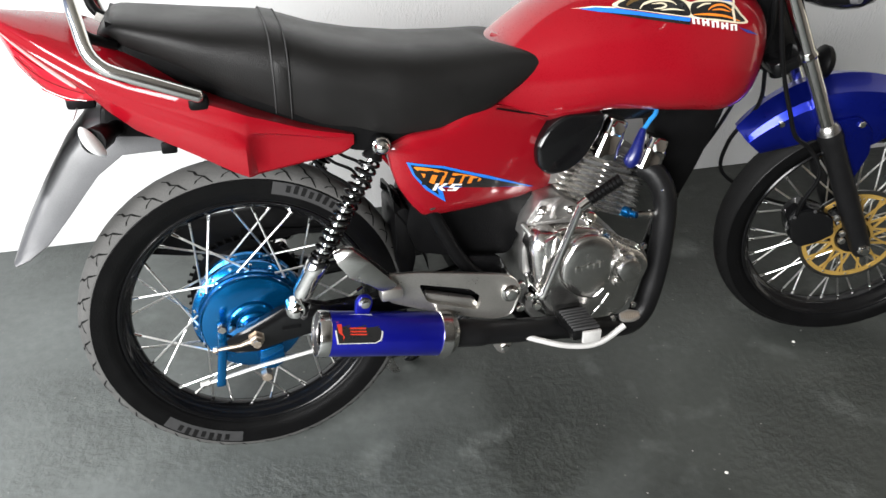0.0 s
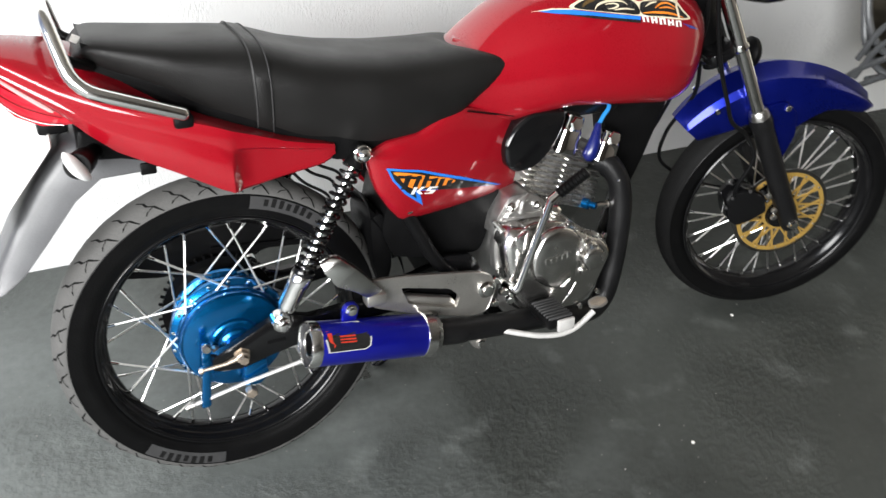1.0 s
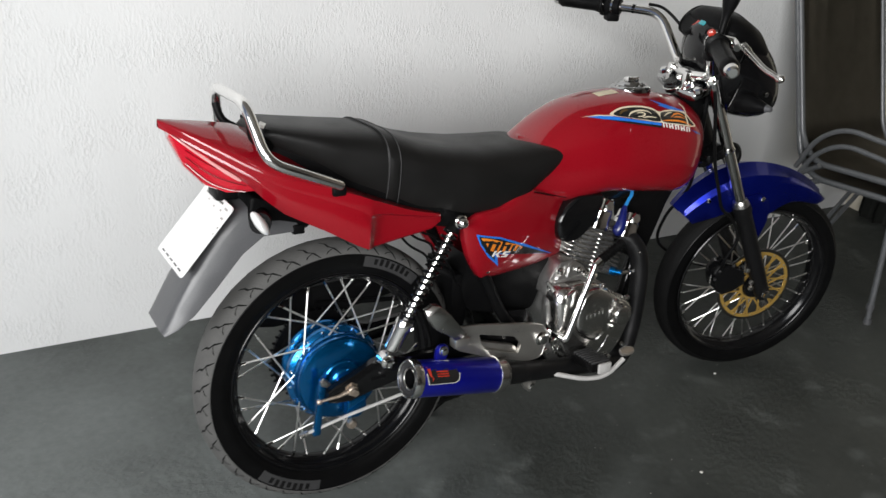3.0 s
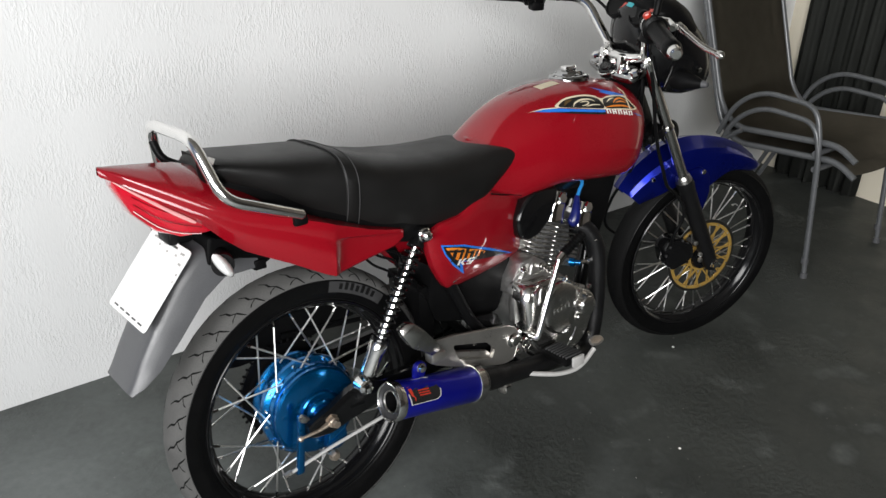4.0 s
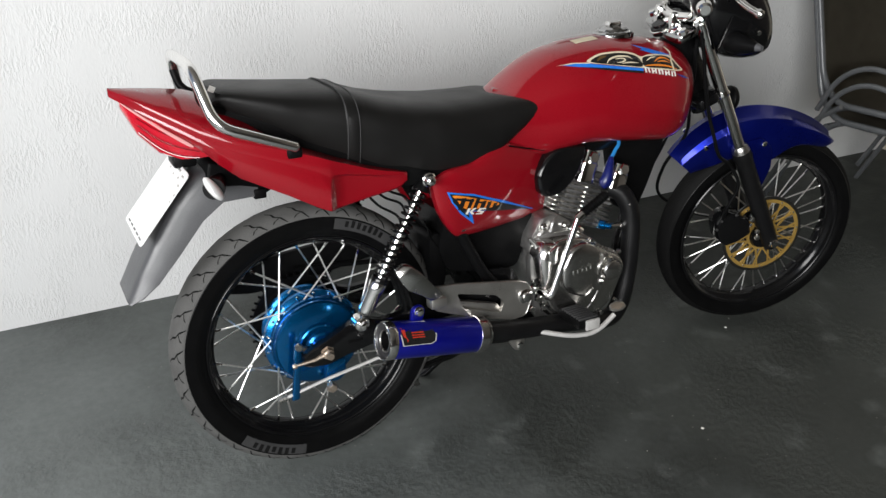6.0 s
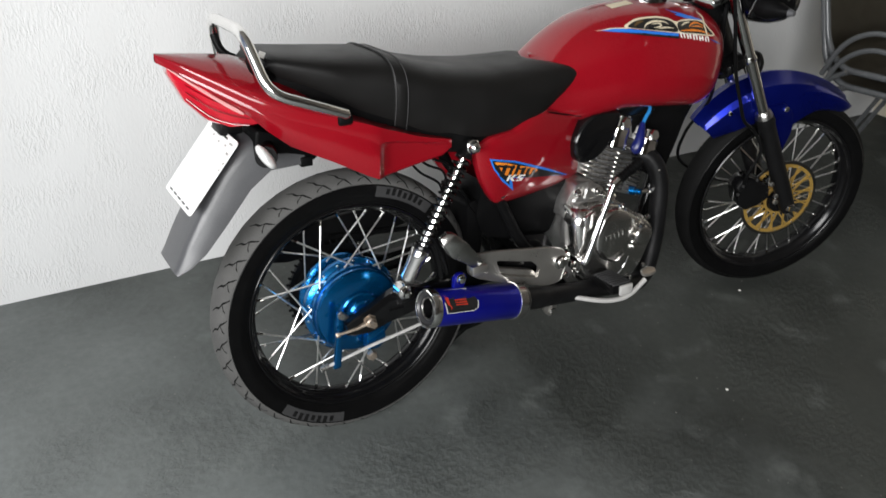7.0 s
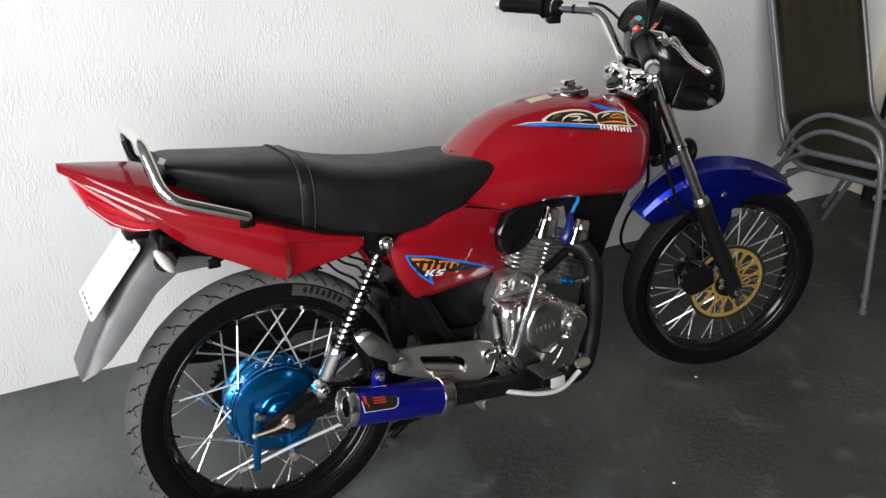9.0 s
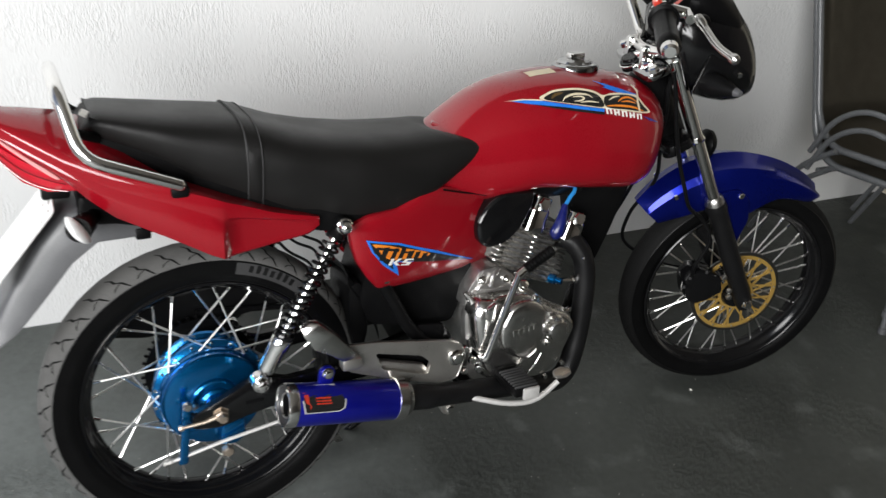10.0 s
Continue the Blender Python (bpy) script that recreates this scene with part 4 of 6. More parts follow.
# -- frame --
frame_ob = hold("chassis", "gloss black steel tube frame")
for s in (-1, 1):
    part("frame_tube", tube(fillet([(-0.10, s * 0.085, 0.745), (0.20, s * 0.095, 0.672), (0.32, s * 0.095, 0.64), (0.50, s * 0.05, 0.665)], 0.05), 0.0125, 12), BLACK, frame_ob)
    part("frame_tube", tube(fillet([(0.245, s * 0.10, 0.67), (0.33, s * 0.098, 0.52), (0.39, s * 0.098, 0.40), (0.46, s * 0.092, 0.33), (0.55, s * 0.08, 0.22)], 0.04), 0.0135, 12), MATT, frame_ob)
    part("pivot_plate", slab(round_outline([(0.40, 0.41), (0.47, 0.40), (0.50, 0.34), (0.49, 0.27), (0.43, 0.27), (0.40, 0.33)], 0.015), s * 0.085, s * 0.098, 0.003), BLACK, frame_ob)
part("backbone", tube([(0.45, 0, 0.69), (0.98, 0, 0.80)], 0.026, 16), BLACK, frame_ob)
part("downtube", tube(fillet([(0.985, 0, 0.74), (0.905, 0, 0.52), (0.835, 0, 0.27), (0.72, 0, 0.19), (0.55, 0, 0.20)], 0.06), 0.019, 16), BLACK, frame_ob, "gloss black downtube")
part("gusset", slab(round_outline([(0.80, 0.672), (0.985, 0.672), (0.962, 0.60), (0.92, 0.50), (0.89, 0.44), (0.845, 0.45), (0.82, 0.56)], 0.012), -0.024, 0.03, 0.006), MATT, frame_ob, "black frame gusset")
part("head_tube", tube([PIVOT + STEM * 0.50, PIVOT + STEM * 0.68], 0.03, 20), BLACK, frame_ob)
b = slab(round_outline([(0.315, 0.55), (0.295, 0.47), (0.315, 0.415), (0.40, 0.392), (0.50, 0.385), (0.54, 0.48), (0.545, 0.54), (0.40, 0.54), (0.31, 0.55)], 0.015), -0.064, 0.064, 0.008)
part("battery_box", b, MATT, frame_ob, "black plastic battery box")
part("inner_guard", slab(round_outline([(0.275, 0.50), (0.300, 0.51), (0.315, 0.40), (0.295, 0.33), (0.275, 0.40)], 0.015), -0.06, 0.06, 0.006), MATT, frame_ob, "black inner mudguard")
b = bmesh.new()
rings = []
for i in range(9):
    a = radians(14 + i * 3)
    r = 0.348
    rings.append([Vector((r * math.cos(a), y, 0.315 + r * math.sin(a) + dz)) for y, dz in ((-0.062, -0.028), (-0.055, -0.006), (-0.03, 0.004), (0.0, 0.006), (0.03, 0.004), (0.055, -0.006), (0.062, -0.028), (0.058, -0.028), (0.05, -0.010), (0.0, 0.001), (-0.05, -0.010), (-0.058, -0.028))])
loft(rings, bm=b)
part("rear_inner_mudguard", b, MATT, frame_ob, "black plastic inner mudguard over the rear tyre")
for i, pts in enumerate(([(0.13, -0.06, 0.655), (0.165, -0.075, 0.62), (0.20, -0.085, 0.60), (0.215, -0.08, 0.55)], [(0.15, -0.055, 0.66), (0.18, -0.07, 0.63), (0.215, -0.08, 0.61), (0.23, -0.07, 0.56)], [(0.12, -0.06, 0.645), (0.15, -0.075, 0.605), (0.19, -0.085, 0.575), (0.20, -0.08, 0.53)])):
    part("wire", tube(spline(pts, 6), 0.0028, 8), MATT, frame_ob)

# -- swingarm --
swing = hold("swingarm", "black box-section swingarm")
for s in (-1, 1):
    y = s * 0.098
    stations = [(-0.052, 0.300, 0.012), (-0.035, 0.302, 0.020), (0.0, 0.307, 0.028), (0.05, 0.325, 0.034), (0.085, 0.333, 0.036), (0.13, 0.330, 0.024), (0.25, 0.338, 0.021), (0.44, 0.350, 0.021)]
    b = loft([[Vector((x, y + dy, z + dz * h)) for dy, dz in ((-0.011, -0.8), (-0.008, -1), (0.008, -1), (0.011, -0.8), (0.011, 0.8), (0.008, 1), (-0.008, 1), (-0.011, 0.8))] for x, z, h in stations])
    part("arm", b, BLACK, swing, angle=30)
    part("axle_nut", turned([(0, 0.0), (0, 0.016), (0.003, 0.016), (0.003, 0.0125), (0.014, 0.0125), (0.016, 0.009), (0.026, 0.008), (0.026, 0.0)], (0.0, y + s * 0.009, 0.3095), (0.0, y + s, 0.3095), 6), RUSTY, swing, "tarnished axle nut")
    part("chain_adjuster", tube([(0.0, y + s * 0.014, 0.3095), (-0.03, y + s * 0.014, 0.301), (-0.078, y + s * 0.010, 0.296)], [0.007, 0.004, 0.003], 8), RUSTY, swing, "tarnished chain adjuster")
    part("adjuster_nut", bolt((-0.070, y + s * 0.010, 0.2965), (-1, 0, -0.1), 0.006, 0.008), RUSTY, swing)
    part("slot", slab([(0.048, 0.318), (0.082, 0.318), (0.082, 0.325), (0.048, 0.325)], y + s * 0.0105, y + s * 0.0118, 0), MATT, swing)
part("chain_guard", slab(round_outline([(-0.195, 0.440), (-0.12, 0.462), (0.05, 0.475), (0.22, 0.482), (0.26, 0.44), (0.20, 0.418), (0.02, 0.392), (-0.10, 0.388), (-0.20, 0.408)], 0.01), 0.095, 0.112, 0.004), MATT, swing, "black chain guard")
part("chain", tube(fillet([(0.0, 0.086, 0.431), (0.50, 0.086, 0.375)], 0.01), 0.0065, 6), MATT, swing, "dark drive chain")
part("chain", tube(fillet([(0.0, 0.086, 0.189), (0.50, 0.086, 0.300)], 0.01), 0.0065, 6), MATT, swing, "dark drive chain")
# brake arm, rod and torque stud
b = slab(round_outline([(-0.065, 0.337), (-0.049, 0.338), (-0.052, 0.30), (-0.062, 0.225), (-0.064, 0.203), (-0.083, 0.203), (-0.079, 0.225), (-0.069, 0.29)], 0.006), -0.092, -0.082, 0.003)
part("brake_arm", b, CYAN, swing, "light-blue brake lever arm")
part("brake_arm_nut", bolt((-0.057, -0.092, 0.331), r=0.009, h=0.010), STEEL, swing)
part("brake_arm_nut", bolt((-0.040, -0.070, 0.312), r=0.007, h=0.012), RUSTY, swing)
part("brake_arm_nut", bolt((-0.018, -0.070, 0.318), r=0.006, h=0.010), STEEL, swing)
part("brake_rod", tube([(-0.095, -0.086, 0.213), (0.0, -0.092, 0.236), (0.17, -0.105, 0.270), (0.44, -0.12, 0.262)], 0.0038, 8), SILVER, swing, "bright brake rod")
part("rod_nut", turned([(0, 0.0), (0, 0.007), (0.018, 0.007), (0.018, 0.0)], (-0.092, -0.086, 0.2135), (-0.2, -0.084, 0.19), 8), STEEL, swing)
b = slab(round_outline([(0.005, 0.262), (0.048, 0.272), (0.050, 0.232), (0.030, 0.218), (0.0, 0.222)], 0.006), -0.082, -0.060, 0.003)
part("torque_lug", b, CYAN, swing, "light-blue torque lug")
part("torque_bolt", bolt((0.012, -0.078, 0.207), r=0.012, h=0.014), RUSTY, swing)

# -- rear shocks --
SA, SB = Vector((0.239, -0.128, 0.664)), Vector((0.073, -0.125, 0.371))
for s in (1, -1):
    mm = Matrix.Diagonal((1, s, 1, 1))
    sh = hold("shock_absorber", "shock absorber with black spring and chromed lower cover")
    bms = [("spring_cap", turned([(0.010, 0.0), (0.010, 0.011), (0.018, 0.014), (0.022, 0.0165), (0.026, 0.0175), (0.028, 0.0155), (0.028, 0.0)], SA, SB, 24), MATT, ""),
           ("damper_rod", turned([(0.03, 0.0), (0.03, 0.0062), (0.118, 0.0062), (0.12, 0.0112), (0.25, 0.0112), (0.25, 0.0)], SA, SB, 20), CHROME, "bright damper rod"),
           ("spring_seat", turned([(0.231, 0.0), (0.231, 0.019), (0.236, 0.0205), (0.241, 0.0195), (0.241, 0.0)], SA, SB, 24), BLACK, ""),
           ("lower_cover", turned([(0.240, 0.0), (0.240, 0.0185), (0.244, 0.0200), (0.262, 0.0200), (0.264, 0.0188), (0.306, 0.0175), (0.314, 0.014), (0.318, 0.0)], SA, SB, 24), BRIGHT, "chromed lower cover"),
           ("lower_eye", turned([(-0.013, 0.0), (-0.013, 0.0165), (0.013, 0.0165), (0.013, 0.0)], SB, SB + Vector((0, 1, 0)), 20), CHROME, ""),
           ("top_eye", turned([(-0.013, 0.0), (-0.013, 0.0155), (0.013, 0.0155), (0.013, 0.0)], SA, SA + Vector((0, 1, 0)), 20), MATT, ""),
           ("dome_nut", turned([(0.0, 0.0155), (0.006, 0.0155), (0.008, 0.013), (0.016, 0.012), (0.021, 0.008), (0.023, 0.0)], SA + Vector((0, -0.010, 0)), SA + Vector((0, -1, 0)), 16), CHROME, "chrome dome nut"),
           ("lower_nut", turned([(0.0, 0.014), (0.004, 0.014), (0.006, 0.010), (0.015, 0.009), (0.018, 0.0)], SB + Vector((0, -0.012, 0)), SB + Vector((0, -1, 0)), 6), CHROME, "")]
    ax = (SB - SA).normalized()
    u = ax.orthogonal().normalized()
    v = ax.cross(u)
    turns, pts = 14.5, []
    for i in range(int(turns * 18) + 1):
        a = 2 * math.pi * i / 18
        pts.append(SA + ax * (0.027 + 0.204 * i / (turns * 18)) + (u * math.cos(a) + v * math.sin(a)) * 0.0158)
    bms.append(("spring", tube(pts, 0.0031, 8), BLACK, "black coil spring"))
    for nm, bb, mt, lb in bms:
        bmesh.ops.transform(bb, matrix=mm, verts=bb.verts[:])
        part(nm, bb, mt, sh, lb)

# -- footrests, pedal, stand --
OUT = round_outline([(0.222, 0.420), (0.30, 0.413), (0.452, 0.386), (0.482, 0.375), (0.496, 0.345), (0.478, 0.296), (0.44, 0.293), (0.33, 0.328), (0.24, 0.366)], 0.012)
INN = round_outline([(0.296, 0.392), (0.395, 0.366), (0.418, 0.344), (0.410, 0.318), (0.312, 0.352)], 0.008)


def holed(outer, inner, y0, y1):
    b = bmesh.new()
    loops = []
    for y in (y0, y1):
        o = [b.verts.new((x, y, z)) for x, z in outer]
        i = [b.verts.new((x, y, z)) for x, z in inner]
        es = [b.edges.new((l[k], l[(k + 1) % len(l)])) for l in (o, i) for k in range(len(l))]
        bmesh.ops.triangle_fill(b, use_beauty=True, use_dissolve=False, edges=es)
        loops.append((o, i))
    for k in (0, 1):
        ring_faces(b, loops[0][k], loops[1][k])
    return b


plate_ob = part("footrest_bracket", holed(OUT, INN, -0.146, -0.134), SATIN, bike, "satin grey footrest bracket with a slot", angle=25)
part("bracket_edge", tube([(x, -0.1445, z) for x, z in OUT], 0.0024, 8, closed=True), SATIN, plate_ob, "rounded edge of the bracket")
part("bracket_ledge", slab(round_outline([(0.308, 0.352), (0.408, 0.318), (0.414, 0.326), (0.406, 0.336), (0.312, 0.366)], 0.004), -0.135, -0.120, 0.002), SATIN, plate_ob)
part("bracket_bolt", turned([(0, 0.018), (0.004, 0.018), (0.006, 0.012), (0.014, 0.011), (0.016, 0.0)], (0.474, -0.145, 0.345), (0.474, -1, 0.345), 12), CHROME, plate_ob, "chrome bracket bolt")
b = loft([[Vector((x, y, z)) for x, y, z in r] for r in (
    [(0.232, -0.135, 0.392), (0.254, -0.135, 0.408), (0.254, -0.165, 0.408), (0.232, -0.165, 0.392)],
    [(0.205, -0.140, 0.418), (0.228, -0.140, 0.440), (0.226, -0.172, 0.442), (0.200, -0.172, 0.420)],
    [(0.170, -0.148, 0.440), (0.205, -0.146, 0.468), (0.203, -0.178, 0.470), (0.166, -0.178, 0.442)],
    [(0.150, -0.152, 0.470), (0.178, -0.152, 0.494), (0.176, -0.178, 0.495), (0.146, -0.178, 0.474)],
    [(0.143, -0.156, 0.488), (0.160, -0.156, 0.498), (0.160, -0.172, 0.498), (0.142, -0.172, 0.490)])])
bmesh.ops.bevel(b, geom=b.edges[:], offset=0.003, segments=2, affect="EDGES", profile=0.5)
part("passenger_footrest", b, POLISHED, bike, "folded aluminium passenger footrest")
part("footrest_hinge", box(0.222, 0.262, -0.168, -0.140, 0.378, 0.402, 0.005), SATIN, bike)
# silencer strap
part("silencer_strap", slab(round_outline([(0.172, 0.350), (0.175, 0.386), (0.184, 0.397), (0.200, 0.397), (0.208, 0.386), (0.202, 0.366), (0.196, 0.350)], 0.007), -0.168, -0.156, 0.003), EXBLUE, bike, "blue silencer strap")
part("strap_bolt", turned([(0, 0.0115), (0.002, 0.0115), (0.003, 0.0085), (0.009, 0.008), (0.011, 0.0)], (0.1915, -0.168, 0.3845), (0.1915, -1, 0.3845), 12), CHROME, bike)
# rider's footrest
peg = part("footrest", box(0.574, 0.632, -0.222, -0.135, 0.262, 0.284, 0.006), RUBBER, bike, "grooved black rubber footrest", m=pose(0, 0, 0, 0, 0, 0))
for i in range(8):
    part("rib", box(0.576, 0.630, -0.219 + i * 0.0095, -0.2145 + i * 0.0095, 0.283, 0.2885, 0.0012, seg=1), SCUFF, peg)
part("end_plate", box(0.592, 0.630, -0.229, -0.221, 0.258, 0.284, 0.003), SILVER, peg, "grey footrest end")
part("footrest_bar", tube([(0.60, -0.14, 0.268), (0.60, 0.22, 0.268)], 0.011, 12), BLACK, bike)
part("footrest", box(0.568, 0.640, 0.135, 0.222, 0.262, 0.286, 0.006), RUBBER, bike, "grooved black rubber footrest")
part("brake_pedal", tube(fillet([(0.44, -0.130, 0.275), (0.494, -0.170, 0.258), (0.576, -0.198, 0.236), (0.640, -0.204, 0.232), (0.690, -0.204, 0.268)], 0.03), 0.0060, 12), SILVER, bike, "bent bright steel brake pedal")
pad = part("pedal_pad", slab(round_outline([(-0.021, -0.008), (-0.008, -0.013), (0.009, -0.013), (0.022, -0.007), (0.021, 0.006), (0.0, 0.012), (-0.019, 0.007)], 0.005), -0.003, 0.003, 0.001), SATIN, bike, "cross-hatched steel pedal pad", m=pose(0.700, -0.200, 0.286, -48, 0, -4))
for i in range(9):
    part("pad_rib", box(-0.0009, 0.0009, -0.0045, -0.0025, -0.009 + 0.0012 * abs(i - 4), 0.009 - 0.0013 * abs(i - 4)), RUSTY, pad, m=Matrix.Translation((-0.0165 + i * 0.0042, 0, -0.0006)))
part("pedal_lug", slab(round_outline([(0.44, 0.235), (0.492, 0.232), (0.492, 0.205), (0.476, 0.186), (0.462, 0.195)], 0.006), -0.118, -0.108, 0.002), SATIN, bike, "grey lug under the frame")
part("lug_bolt", bolt((0.477, -0.117, 0.203), r=0.009, h=0.008), CHROME, bike)
b = tube(fillet([(0.50, 0.085, 0.195), (0.445, 0.115, 0.12), (0.335, 0.158, 0.012)], 0.03), 0.0105, 12)
stand = part("side_stand", b, BLACK, bike, "black side stand, folded out")
part("stand_foot", slab(round_outline([(-0.026, -0.02), (0.03, -0.02), (0.024, 0.024), (-0.02, 0.024)], 0.006), -0.003, 0.003, 0.001), STEEL, stand, "worn steel stand foot", m=pose(0.325, 0.166, -0.0185, 82, 0, 20))
part("stand_bracket", slab(round_outline([(0.262, 0.086), (0.290, 0.092), (0.300, 0.05), (0.312, 0.028), (0.296, 0.024), (0.276, 0.048)], 0.005), 0.10, 0.112, 0.002), STEEL, stand, "bent grey steel tab")
part("stand_arm", tube([(0.285, 0.106, 0.075), (0.40, 0.10, 0.092), (0.50, 0.085, 0.13)], [0.010, 0.012, 0.012], 10), BLACK, stand)


# -- front end: everything here turns with the bars --
def ahead(name, bm, mat, label="", parent=None, angle=38):
    return part(name, bm, mat, parent or bike, label, m=None if parent else TURNED, angle=angle)


fork = ahead("fork_stem", tube([PIVOT + STEM * 0.44, PIVOT + STEM * 0.70], 0.022, 16), BLACK, "black steering stem")
F = Vector((math.cos(RAKE), 0, math.sin(RAKE)))
for s in (-1, 1):
    y = s * 0.076
    lo, hi = Vector((1.345, y, 0.300)), Vector((1.345, y, 0.300)) + STEM * 0.705
    ahead("fork_tube", tube([lo + STEM * 0.30, hi], 0.0155, 20), CHROME, "chromed fork tube", fork)
    k = [lo + STEM * q for q in (-0.025, -0.018, 0.0, 0.02, 0.05, 0.26, 0.285, 0.30, 0.318)]
    sl = ahead("fork_slider", tube(k, [0.010, 0.019, 0.0225, 0.0225, 0.0235, 0.0235, 0.0235, 0.026, 0.024], 24), PIPE, "black fork slider", fork)
    ahead("dust_seal", tube([lo + STEM * q for q in (0.318, 0.322, 0.332, 0.337)], [0.0235, 0.0225, 0.021, 0.016], 20), STEEL, "", sl)
    ahead("axle_bolt", turned([(0, 0.0), (0, 0.014), (0.010, 0.014), (0.012, 0.010), (0.018, 0.010), (0.019, 0.0)], lo + Vector((0, s * 0.012, 0.002)), lo + Vector((0, s, 0.002)), 6), CHROME, "chrome axle nut", sl)
    ahead("fork_cap", tube([hi, hi + STEM * 0.006, hi + STEM * 0.016], [0.0165, 0.0165, 0.010], 6), CHROME, "", fork)
    ahead("tube_collar", tube([lo + STEM * 0.495, lo + STEM * 0.50, lo + STEM * 0.51], [0.016, 0.0185, 0.016], 16), CHROME, "", fork)


def clamp(at, h, w, mat, name, label):
    b = slab(round_outline([(-0.028, -w), (0.028, -w), (0.034, -0.05), (0.018, 0.0), (0.034, 0.05), (0.028, w), (-0.028, w), (-0.036, 0.04), (-0.036, -0.04)], 0.015), -h / 2, h / 2, 0.005)
    m = Matrix.Translation(PIVOT + STEM * at) @ Matrix((( F.x, STEM.x, 0, 0), (0, 0, 1, 0), (F.z, STEM.z, 0, 0), (0, 0, 0, 1)))
    bmesh.ops.transform(b, matrix=m, verts=b.verts[:])
    return ahead(name, b, mat, label, fork)


clamp(0.690, 0.018, 0.098, DARKCHROME, "top_clamp", "dark chromed top fork clamp")
ahead("head_cover", tube([PIVOT + STEM * q for q in (0.46, 0.48, 0.66, 0.672)], [0.03, 0.044, 0.044, 0.03], 16), MATT, "black wiring cover round the steering head", fork)
ahead("ignition_switch", turned([(0, 0.0), (0, 0.024), (0.018, 0.024), (0.020, 0.019), (0.026, 0.018), (0.026, 0.0)], PIVOT + STEM * 0.688 + F * -0.026, PIVOT + STEM * 1.5 + F * -0.026, 20), BLACK, "black ignition switch", fork)
ahead("switch_ring", tube([PIVOT + STEM * 0.700 + F * -0.026 + (F * math.cos(q * 0.314) + Vector((0, 1, 0)) * math.sin(q * 0.314)) * 0.0245 for q in range(20)], 0.0025, 8, closed=True), CHROME, "", fork)
clamp(0.500, 0.026, 0.094, BLACK, "lower_clamp", "black lower fork clamp")
# clutter of nuts and switches on the clamp
random.seed(5)
for i in range(9):
    p = PIVOT + STEM * (0.702 + 0.012 * random.random()) + F * random.uniform(-0.02, 0.03) + Vector((0, random.uniform(-0.11, 0.08), 0))
    ahead("clamp_nut", bolt(p, STEM, random.uniform(0.006, 0.012), 0.012), CHROME, "", fork)

# handlebar
RISE = PIVOT + STEM * 0.715 + F * 0.0
bar_pts = fillet([(0.854, -0.378, 1.041), (0.906, -0.205, 1.066), (1.004, -0.088, 0.940), (RISE.x, -0.03, 0.930), (RISE.x, 0.03, 0.930), (1.006, 0.072, 0.932), (0.978, 0.172, 1.040), (0.775, 0.368, 1.028)], 0.04)
bar = ahead("handlebar", tube(bar_pts, 0.0122, 16), CHROME, "chromed handlebar")
for s in (-1, 1):
    ahead("bar_riser", box(RISE.x - 0.016, RISE.x + 0.016, s * 0.040 - 0.010, s * 0.040 + 0.010, 0.888, 0.942, 0.006), CHROME, "", bar)
R0, R1 = Vector(bar_pts[0]), Vector(bar_pts[1])
L0, L1 = Vector(bar_pts[-1]), Vector(bar_pts[-2])
